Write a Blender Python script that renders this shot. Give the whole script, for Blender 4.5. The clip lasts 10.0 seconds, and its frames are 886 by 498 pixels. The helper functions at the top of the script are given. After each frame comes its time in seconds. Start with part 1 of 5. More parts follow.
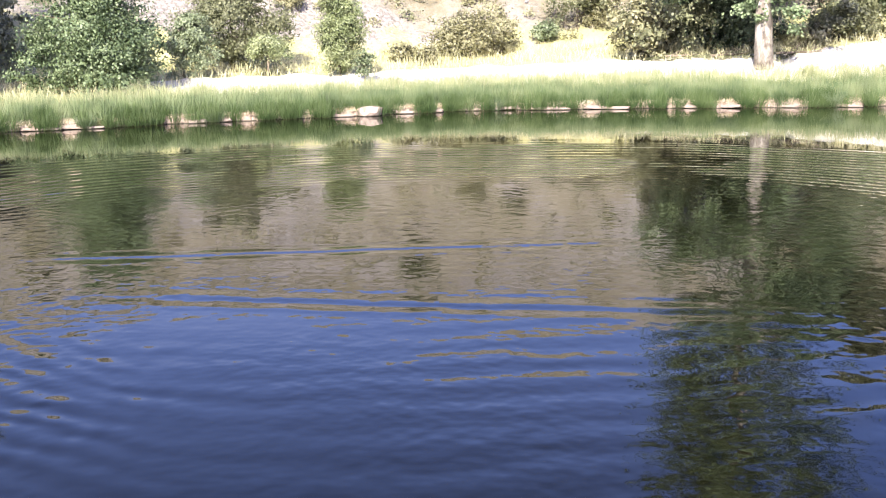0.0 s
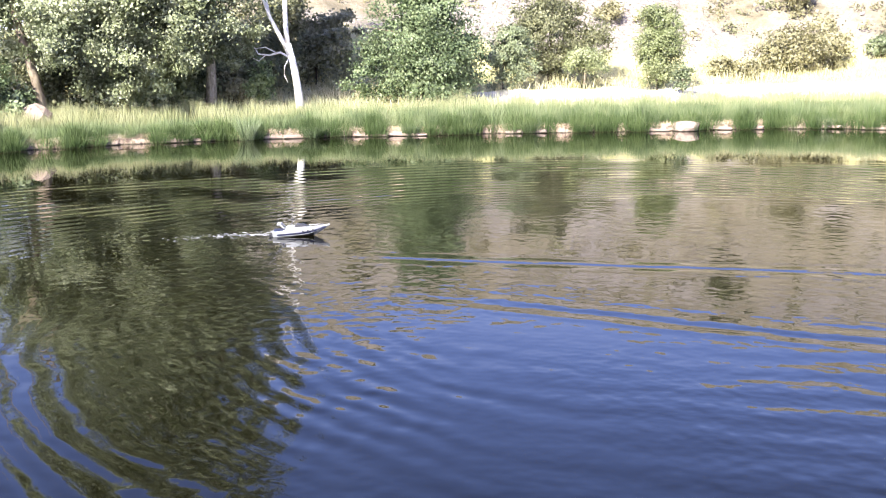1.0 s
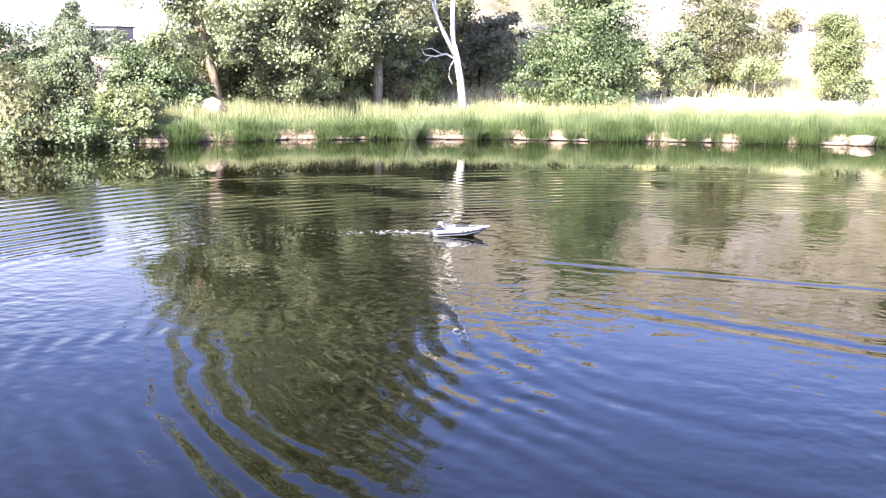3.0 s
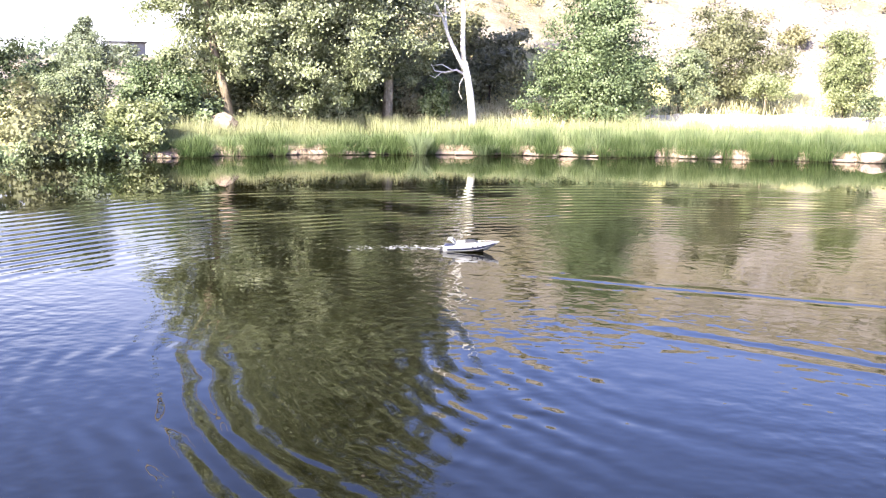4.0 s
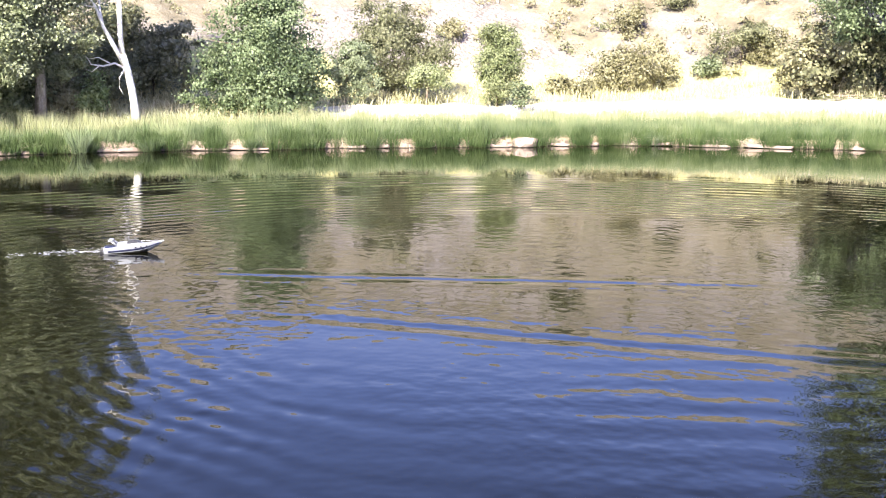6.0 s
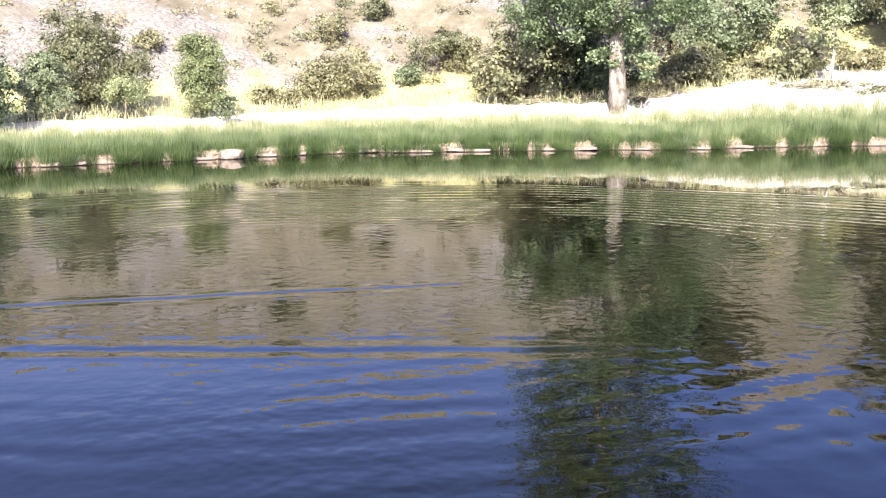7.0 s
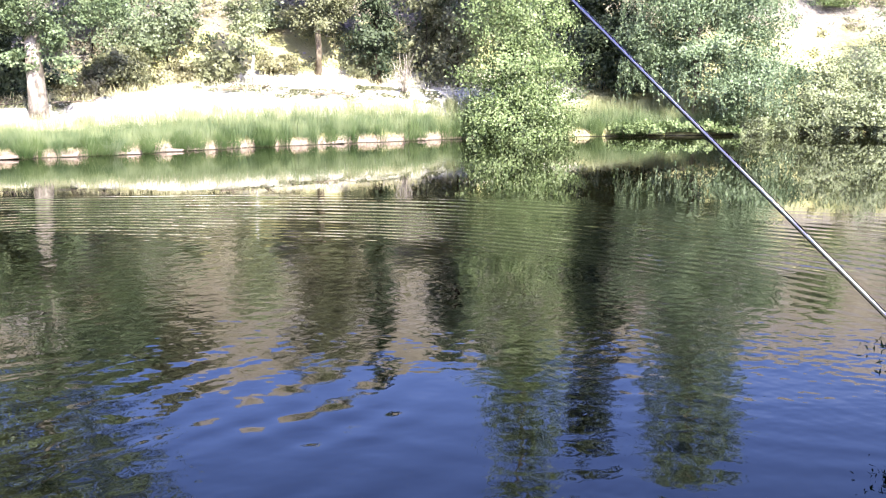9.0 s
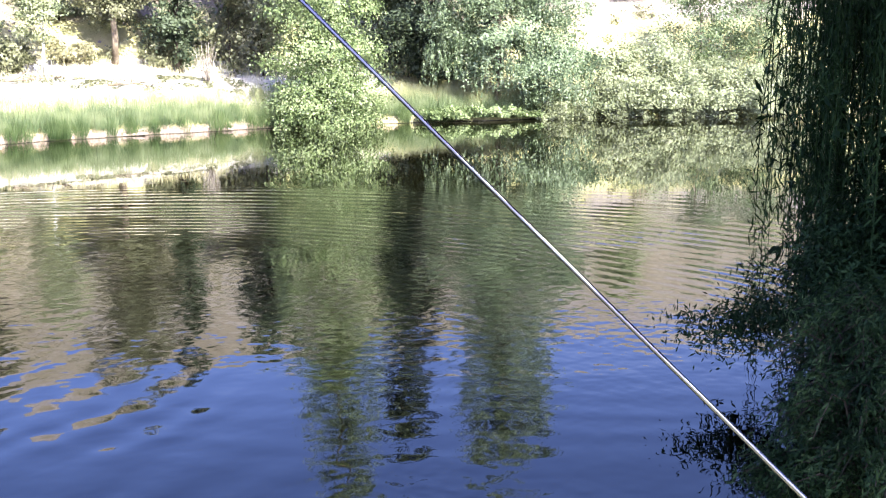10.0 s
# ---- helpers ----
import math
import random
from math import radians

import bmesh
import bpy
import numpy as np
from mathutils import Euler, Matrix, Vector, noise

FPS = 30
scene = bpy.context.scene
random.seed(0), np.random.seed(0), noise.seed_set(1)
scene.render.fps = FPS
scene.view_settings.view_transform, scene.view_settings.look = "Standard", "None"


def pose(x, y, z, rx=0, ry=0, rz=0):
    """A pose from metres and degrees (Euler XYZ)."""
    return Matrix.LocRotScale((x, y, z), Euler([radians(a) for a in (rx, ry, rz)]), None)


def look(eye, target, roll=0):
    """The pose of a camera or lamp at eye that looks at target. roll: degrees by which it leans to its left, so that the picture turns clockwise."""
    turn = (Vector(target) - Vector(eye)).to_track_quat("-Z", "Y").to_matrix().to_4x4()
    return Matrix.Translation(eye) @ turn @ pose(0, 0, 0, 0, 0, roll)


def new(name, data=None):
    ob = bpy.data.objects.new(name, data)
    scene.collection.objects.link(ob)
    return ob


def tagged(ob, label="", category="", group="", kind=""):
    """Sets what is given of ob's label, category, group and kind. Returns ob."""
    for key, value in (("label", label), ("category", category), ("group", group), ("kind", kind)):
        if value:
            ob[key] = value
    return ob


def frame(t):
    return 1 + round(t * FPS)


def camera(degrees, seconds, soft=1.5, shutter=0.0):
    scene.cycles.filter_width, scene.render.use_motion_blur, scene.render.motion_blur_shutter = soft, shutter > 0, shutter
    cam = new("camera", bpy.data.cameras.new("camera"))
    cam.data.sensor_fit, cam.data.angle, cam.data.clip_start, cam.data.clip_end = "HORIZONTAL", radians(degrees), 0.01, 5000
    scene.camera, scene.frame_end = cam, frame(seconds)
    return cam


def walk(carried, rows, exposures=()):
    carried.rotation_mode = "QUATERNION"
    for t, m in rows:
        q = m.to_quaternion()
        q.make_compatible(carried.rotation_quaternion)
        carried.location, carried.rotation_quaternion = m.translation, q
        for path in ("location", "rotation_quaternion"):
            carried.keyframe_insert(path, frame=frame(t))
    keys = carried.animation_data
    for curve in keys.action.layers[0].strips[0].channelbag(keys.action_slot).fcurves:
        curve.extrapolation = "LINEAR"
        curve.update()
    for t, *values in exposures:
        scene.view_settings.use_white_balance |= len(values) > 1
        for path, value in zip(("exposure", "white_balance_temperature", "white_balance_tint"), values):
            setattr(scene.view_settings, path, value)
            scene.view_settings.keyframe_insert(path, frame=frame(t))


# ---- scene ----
# camera: stands on the near bank and turns to follow the boat
cam = camera(45.94, 10.0, 1.2)
STAND, REACH = (0.0, -0.45, 2.2), 0.55     # the camera is carried at arm's length round this stand


def aim(yaw, pitch, roll):
    way = pose(0, 0, 0, 0, 0, yaw) @ pose(0, 0, 0, pitch) @ Vector((0, 1, 0))
    eye = Vector((-math.sin(radians(yaw)) * REACH, STAND[1] + math.cos(radians(yaw)) * REACH, STAND[2]))
    to = Vector((0, 0, STAND[2])) + way * 32 - eye
    turn, tip = math.degrees(math.atan2(-to.x, to.y)), math.degrees(math.atan2(to.z, math.hypot(to.x, to.y)))
    return pose(*eye, 0, 0, turn) @ pose(0, 0, 0, 90 + tip) @ pose(0, 0, 0, 0, 0, -roll)


PATH = [(0.0, 0.0, -11.68, 0.74), (0.5, 10.6, -11.07, 1.2), (1.0, 16.89, -10.81, 0.46), (1.5, 21.09, -10.72, -0.05),
        (2.0, 24.02, -10.09, -0.51), (2.5, 25.12, -10.57, -0.75), (2.7, 25.22, -10.67, -0.77), (3.8, 26.15, -10.13, -1.05),
        (4.0, 26.0, -9.82, -1.0), (4.5, 24.08, -9.72, -0.57), (5.0, 18.88, -9.51, -0.39), (6.3, 3.5, -9.9, -0.4),
        (6.5, -0.25, -9.71, -0.13), (7.0, -7.47, -9.44, 0.28), (7.5, -15.74, -9.93, 0.4), (8.0, -25.11, -9.75, 0.0),
        (8.5, -31.29, -9.43, 0.3), (9.0, -37.81, -9.3, 0.1), (9.5, -43.97, -8.89, 0.41), (10.0, -48.14, -10.0, 0.59)]
walk(cam, [(t, aim(a, b, c)) for t, a, b, c in PATH], [(t, e, float(np.interp(t, (0, 2.5, 4.5, 6.5, 8, 10), (6450, 6500, 6850, 6550, 6350, 6150))), 12) for t, e in ((0.0, 1.86), (0.5, 1.96), (1.0, 2.15), (2.5, 2.45), (4.5, 2.42), (5.2, 2.38), (6.5, 1.9), (7.5, 1.75), (8.0, 1.95), (8.5, 2.12), (9.0, 2.2), (10.0, 2.42))])

# ---- light: late-summer sun from behind the camera ----
SUN_EL, SUN_AZ = 38.0, 169.0          # SUN_AZ counted like the camera's yaw: 0 is +y, left positive
sun_way = Vector((-math.sin(radians(SUN_AZ)) * math.cos(radians(SUN_EL)), math.cos(radians(SUN_AZ)) * math.cos(radians(SUN_EL)), math.sin(radians(SUN_EL))))
sun = new("sun", bpy.data.lights.new("sun", "SUN"))
sun.data.energy, sun.data.angle, sun.data.color = 4.8, radians(0.55), (1.0, 0.965, 0.79)
sun.matrix_world = look((0, 0, 0), tuple(-sun_way)).copy()
sun.location = (0, -30, 40)
world = bpy.data.worlds.new("sky")
scene.world = world
world.use_nodes = True
wn = world.node_tree
sky = wn.nodes.new("ShaderNodeTexSky")
sky.sky_type, sky.sun_disc = "NISHITA", False
sky.sun_elevation, sky.sun_rotation = radians(SUN_EL), radians(-SUN_AZ)
sky.air_density, sky.dust_density, sky.ozone_density = 1.0, 2.0, 5.0
wn.nodes["Background"].inputs["Strength"].default_value = 0.10
tint = wn.nodes.new("ShaderNodeMix")
tint.data_type, tint.blend_type = "RGBA", "MULTIPLY"
tint.inputs[0].default_value, tint.inputs[7].default_value = 1.0, (1.0, 0.86, 1.15, 1)
wn.links.new(sky.outputs[0], tint.inputs[6])
# pale summer haze low over the horizon
up = wn.nodes.new("ShaderNodeSeparateXYZ")
wn.links.new(wn.nodes.new("ShaderNodeTexCoord").outputs["Generated"], up.inputs[0])
low = wn.nodes.new("ShaderNodeMapRange")
low.interpolation_type = "SMOOTHSTEP"
low.inputs[1].default_value, low.inputs[2].default_value, low.inputs[3].default_value, low.inputs[4].default_value = 0.06, 0.30, 1.0, 0.0
wn.links.new(up.outputs["Z"], low.inputs[0])
haze = wn.nodes.new("ShaderNodeMix")
haze.data_type = "RGBA"
haze.inputs[7].default_value = (6.0, 6.2, 7.4, 1)
wn.links.new(low.outputs[0], haze.inputs[0])
wn.links.new(tint.outputs[2], haze.inputs[6])
wn.links.new(haze.outputs[2], wn.nodes["Background"].inputs["Color"])


# ---- materials ----
class Nodes:
    """A short way to write node materials."""

    def __init__(self, name):
        self.mat = bpy.data.materials.new(name)
        self.mat.use_nodes = True
        self.tree = self.mat.node_tree
        self.bsdf = self.tree.nodes["Principled BSDF"]
        self.out = self.tree.nodes["Material Output"]

    def add(self, kind):
        return self.tree.nodes.new("ShaderNode" + kind)

    def link(self, a, b):
        self.tree.links.new(a, b)

    def pos(self):
        return self.add("NewGeometry").outputs["Position"]

    def noise(self, scale, detail=4, rough=0.6, vec=None, stretch=None):
        n = self.add("TexNoise")
        n.inputs["Scale"].default_value, n.inputs["Detail"].default_value, n.inputs["Roughness"].default_value = scale, detail, rough
        src = vec or self.pos()
        if stretch:
            m = self.add("Mapping")
            m.inputs["Scale"].default_value = stretch
            self.link(src, m.inputs["Vector"])
            src = m.outputs[0]
        self.link(src, n.inputs["Vector"])
        return n.outputs["Fac"]

    def ramp(self, fac, stops):
        n = self.add("ValToRGB")
        while len(n.color_ramp.elements) < len(stops):
            n.color_ramp.elements.new(0.5)
        for e, (p, c) in zip(n.color_ramp.elements, stops):
            e.position, e.color = p, (*c, 1)
        self.link(fac, n.inputs[0])
        return n.outputs[0]

    def math(self, op, a, b=0.0, clamp=False):
        n = self.add("Math")
        n.operation, n.use_clamp = op, clamp
        for i, v in enumerate((a, b)):
            if isinstance(v, (int, float)):
                n.inputs[i].default_value = v
            else:
                self.link(v, n.inputs[i])
        return n.outputs[0]

    def mix(self, fac, a, b, blend="MIX"):
        n = self.add("Mix")
        n.data_type, n.blend_type = "RGBA", blend
        for i, v in ((0, fac), (6, a), (7, b)):
            if isinstance(v, (int, float)):
                n.inputs[i].default_value = v
            elif isinstance(v, tuple):
                n.inputs[i].default_value = (*v, 1)
            else:
                self.link(v, n.inputs[i])
        return n.outputs[2]

    def bump(self, height, strength=0.5, distance=0.05):
        n = self.add("Bump")
        n.inputs["Strength"].default_value, n.inputs["Distance"].default_value = strength, distance
        self.link(height, n.inputs["Height"])
        self.link(n.outputs[0], self.bsdf.inputs["Normal"])
        return n

    def shade_line(self, lo, hi):
        """Mask for the undercut's shadow, painted dark just above the water, which lies at z = 0."""
        xyz, r = self.add("SeparateXYZ"), self.add("MapRange")
        self.link(self.pos(), xyz.inputs[0])
        self.link(xyz.outputs["Z"], r.inputs[0])
        r.inputs[1].default_value, r.inputs[2].default_value, r.inputs[3].default_value, r.inputs[4].default_value = lo, hi, 1.0, 0.0
        return r.outputs[0]

    def finish(self, colour, rough=0.8, metal=0.0, spec=0.5):
        if isinstance(colour, tuple):
            self.bsdf.inputs["Base Color"].default_value = (*colour, 1)
        else:
            self.link(colour, self.bsdf.inputs["Base Color"])
        self.bsdf.inputs["Roughness"].default_value = rough
        self.bsdf.inputs["Metallic"].default_value = metal
        self.bsdf.inputs["Specular IOR Level"].default_value = spec
        return self.mat


def leaf_material(name, dark, mid, light, through_light=0.3, rough=0.5, warm=None, gloss=0.2):
    """Leaves: colour drifts from spray to spray more than from leaf to leaf."""
    m = Nodes(name)
    rnd = m.add("NewGeometry").outputs["Random Per Island"]
    spray = m.ramp(m.noise(1.7, 2, 0.5), [(0.33, (0, 0, 0)), (0.67, (1, 1, 1))])
    pick = m.math("ADD", m.math("MULTIPLY", spray, 0.5), m.math("MULTIPLY", rnd, 0.5))
    col = m.ramp(pick, [(0.05, dark), (0.45, mid), (0.85, light), (1.0, tuple(min(1, c * 1.08) for c in light))])
    if warm:
        drift = m.ramp(m.noise(0.55, 3), [(0.46, (0, 0, 0)), (0.68, (0.6, 0.6, 0.6))])
        col = m.mix(drift, col, warm)
    m.finish(col, rough, 0, gloss)
    tr = m.add("BsdfTranslucent")
    m.link(col, tr.inputs["Color"])
    mx = m.add("MixShader")
    mx.inputs[0].default_value = through_light
    m.link(m.bsdf.outputs[0], mx.inputs[1])
    m.link(tr.outputs[0], mx.inputs[2])
    m.link(mx.outputs[0], m.out.inputs["Surface"])
    return m.mat


def reed_material(name, dark, mid, light, straw, tip):
    """Blades: straw-pale at the foot, the colour of their tuft in the middle, drier at the tip."""
    m = Nodes(name)
    rnd = m.add("NewGeometry").outputs["Random Per Island"]
    rise = m.add("Attribute")
    rise.attribute_name = "rise"
    tuft = m.ramp(m.noise(1.25, 2, 0.5), [(0.34, (0, 0, 0)), (0.66, (1, 1, 1))])
    pick = m.math("ADD", m.math("MULTIPLY", tuft, 0.78), m.math("MULTIPLY", rnd, 0.22))
    col = m.ramp(pick, [(0.08, dark), (0.5, mid), (0.92, light)])
    foot = m.math("SUBTRACT", 0.55, m.math("MULTIPLY", rise.outputs["Fac"], 2.6), True)
    col = m.mix(foot, col, straw)
    head = m.math("MULTIPLY", m.math("SUBTRACT", rise.outputs["Fac"], 0.45, True), 1.1)
    col = m.mix(head, col, tip)
    m.finish(col, 0.6, 0, 0.12)
    tr = m.add("BsdfTranslucent")
    m.link(col, tr.inputs["Color"])
    mx = m.add("MixShader")
    mx.inputs[0].default_value = 0.35
    m.link(m.bsdf.outputs[0], mx.inputs[1])
    m.link(tr.outputs[0], mx.inputs[2])
    m.link(mx.outputs[0], m.out.inputs["Surface"])
    return m.mat


def bark_material(name, dark, light, scale=6):
    m = Nodes(name)
    n1 = m.noise(scale, 6, 0.7, stretch=(1, 1, 0.25))
    n2 = m.ramp(m.noise(scale * 0.35, 4, 0.65), [(0.47, (0, 0, 0)), (0.60, (0.75, 0.75, 0.75))])
    col = m.mix(n2, m.ramp(n1, [(0.3, dark), (0.65, light)]), dark)
    m.bump(n1, 0.7, 0.03)
    return m.finish(col, 0.9, 0, 0.2)


def stone_material(name, a, b, c, scale=4, foot_shade=False):
    m = Nodes(name)
    n1, n2 = m.noise(scale, 6, 0.65), m.noise(scale * 6, 5, 0.7)
    rnd = m.add("ObjectInfo").outputs["Random"]
    col = m.mix(m.math("MULTIPLY", rnd, 0.5), m.ramp(n1, [(0.3, a), (0.55, b), (0.8, c)]), b)
    col = m.mix(m.math("MULTIPLY", n2, 0.3), col, a)
    # shadow line at the stone's foot, painted into its colour
    if foot_shade:
        col = m.mix(m.shade_line(0.012, 0.035), col, (0.03, 0.025, 0.02))
    m.bump(m.math("ADD", n1, m.math("MULTIPLY", n2, 0.4)), 0.6, 0.04)
    return m.finish(col, 0.9, 0, 0.2)


LEAF_POPLAR = leaf_material("poplar_leaves", (0.08, 0.098, 0.052), (0.22, 0.25, 0.148), (0.41, 0.432, 0.295), 0.28, 0.5)
LEAF_LIME = leaf_material("lime_green_leaves", (0.10, 0.125, 0.055), (0.225, 0.255, 0.13), (0.36, 0.385, 0.225), 0.3, 0.5)
LEAF_GREEN = leaf_material("green_leaves", (0.05, 0.076, 0.038), (0.13, 0.172, 0.09), (0.245, 0.295, 0.175), 0.26, 0.45)
LEAF_BIRCH = leaf_material("birch_leaves", (0.06, 0.088, 0.032), (0.17, 0.225, 0.095), (0.35, 0.405, 0.215), 0.3, 0.45)
LEAF_OLIVE = leaf_material("olive_leaves", (0.095, 0.10, 0.055), (0.165, 0.172, 0.10), (0.25, 0.25, 0.155), 0.28)
LEAF_GREY = leaf_material("grey_leaves", (0.085, 0.108, 0.06), (0.175, 0.207, 0.122), (0.29, 0.325, 0.215), 0.25)
LEAF_DRY = leaf_material("dry_scrub_leaves", (0.16, 0.148, 0.08), (0.25, 0.235, 0.14), (0.34, 0.32, 0.205), 0.25)
LEAF_MINT = leaf_material("mint_green_leaves", (0.065, 0.095, 0.05), (0.17, 0.225, 0.13), (0.32, 0.38, 0.245), 0.3, 0.45)
# shaded version of the leaf greens: the shade is in the colour
LEAF_SHADE = leaf_material("leaves_darkened_as_shade", (0.022, 0.034, 0.020), (0.052, 0.07, 0.040), (0.105, 0.13, 0.078), 0.15)
# willow leaves darkened below their own green to stand for shade
LEAF_WILLOW_SHADE = leaf_material("willow_leaves_shade_dark", (0.006, 0.014, 0.005), (0.014, 0.030, 0.010), (0.038, 0.072, 0.026), 0.2, 0.55, None, 0.06)
# young willow green, with the shade of the bank put into the colour
LEAF_YOUNG_SHADE = leaf_material("young_willow_leaves_shade_dark", (0.008, 0.018, 0.006), (0.020, 0.042, 0.014), (0.075, 0.125, 0.046), 0.25, 0.55, None, 0.08)
LEAF_PALE = leaf_material("pale_willow_leaves", (0.18, 0.205, 0.11), (0.26, 0.29, 0.17), (0.35, 0.375, 0.24), 0.3)
# distant leaves, greyed and flattened so the colour carries the haze
LEAF_FAR_HAZED = leaf_material("haze_tinted_far_leaves", (0.10, 0.125, 0.085), (0.16, 0.19, 0.13), (0.23, 0.26, 0.18), 0.1)
REED = reed_material("reed_blades", (0.07, 0.112, 0.05), (0.15, 0.205, 0.10), (0.275, 0.315, 0.175), (0.36, 0.32, 0.21), (0.29, 0.32, 0.185))
REED_FRONT = reed_material("sedge_blades", (0.045, 0.08, 0.028), (0.085, 0.13, 0.05), (0.15, 0.20, 0.085), (0.16, 0.16, 0.08), (0.15, 0.19, 0.085))
REED_BACK = reed_material("yellow_sedge", (0.21, 0.24, 0.12), (0.31, 0.33, 0.185), (0.41, 0.41, 0.25), (0.36, 0.34, 0.20), (0.42, 0.41, 0.26))
REED_DRY = leaf_material("dry_reed_stems", (0.34, 0.25, 0.18), (0.52, 0.42, 0.32), (0.66, 0.57, 0.46), 0.2)
GRASS_DRY = leaf_material("dry_grass", (0.34, 0.315, 0.18), (0.50, 0.465, 0.29), (0.62, 0.585, 0.40), 0.3)
BARK = bark_material("grey_brown_bark", (0.09, 0.07, 0.05), (0.28, 0.23, 0.18))
BARK_PALE = bark_material("pale_poplar_bark", (0.13, 0.105, 0.09), (0.58, 0.52, 0.47), 9)
BARK_DEAD = bark_material("bleached_dead_wood", (0.55, 0.52, 0.50), (0.85, 0.83, 0.80), 3)
BARK_DARK = bark_material("dark_willow_bark", (0.025, 0.02, 0.015), (0.09, 0.07, 0.05))
STONE = stone_material("pinkish_bank_stone", (0.16, 0.12, 0.10), (0.32, 0.25, 0.215), (0.46, 0.385, 0.34), 9, True)
STONE_HILL = stone_material("pale_hill_stone", (0.17, 0.15, 0.155), (0.30, 0.275, 0.28), (0.45, 0.42, 0.42), 3)


def ground_material():
    m = Nodes("bank_and_hillside")
    big, mid, fine = m.noise(0.16, 5), m.noise(0.9, 5, 0.65), m.noise(7, 6, 0.7)
    hill = m.ramp(mid, [(0.30, (0.095, 0.082, 0.058)), (0.45, (0.175, 0.152, 0.113)), (0.60, (0.23, 0.205, 0.163)), (0.78, (0.31, 0.28, 0.228))])
    hill = m.mix(m.ramp(fine, [(0.48, (0, 0, 0)), (0.58, (0.75, 0.75, 0.75))]), hill, (0.16, 0.13, 0.085))
    scree = m.ramp(fine, [(0.38, (0.12, 0.102, 0.094)), (0.60, (0.30, 0.27, 0.252))])
    hill = m.mix(m.ramp(big, [(0.49, (0, 0, 0)), (0.58, (1, 1, 1))]), hill, scree)
    grass = m.ramp(mid, [(0.3, (0.26, 0.26, 0.11)), (0.55, (0.42, 0.39, 0.20)), (0.75, (0.54, 0.49, 0.28))])
    path = m.ramp(fine, [(0.3, (0.50, 0.46, 0.40)), (0.65, (0.66, 0.62, 0.55))])
    mud = m.ramp(fine, [(0.3, (0.15, 0.11, 0.09)), (0.65, (0.36, 0.28, 0.23))])
    col = grass
    for key, layer in (("hill", hill), ("path", path), ("mud", mud)):
        a = m.add("Attribute")
        a.attribute_name = key
        edge = m.math("ADD", a.outputs["Fac"], m.math("MULTIPLY", m.math("SUBTRACT", mid, 0.5), 1.5), True)
        col = m.mix(m.ramp(edge, [(0.35, (0, 0, 0)), (0.65, (1, 1, 1))]), col, layer)
    # shadow below the bank's lip, painted as a dark line at the water
    col = m.mix(m.shade_line(0.012, 0.035), col, (0.06, 0.05, 0.04))
    m.bump(m.math("ADD", m.math("MULTIPLY", mid, 1.0), m.math("MULTIPLY", fine, 0.35)), 0.8, 0.25)
    return m.finish(col, 0.95, 0, 0.15)


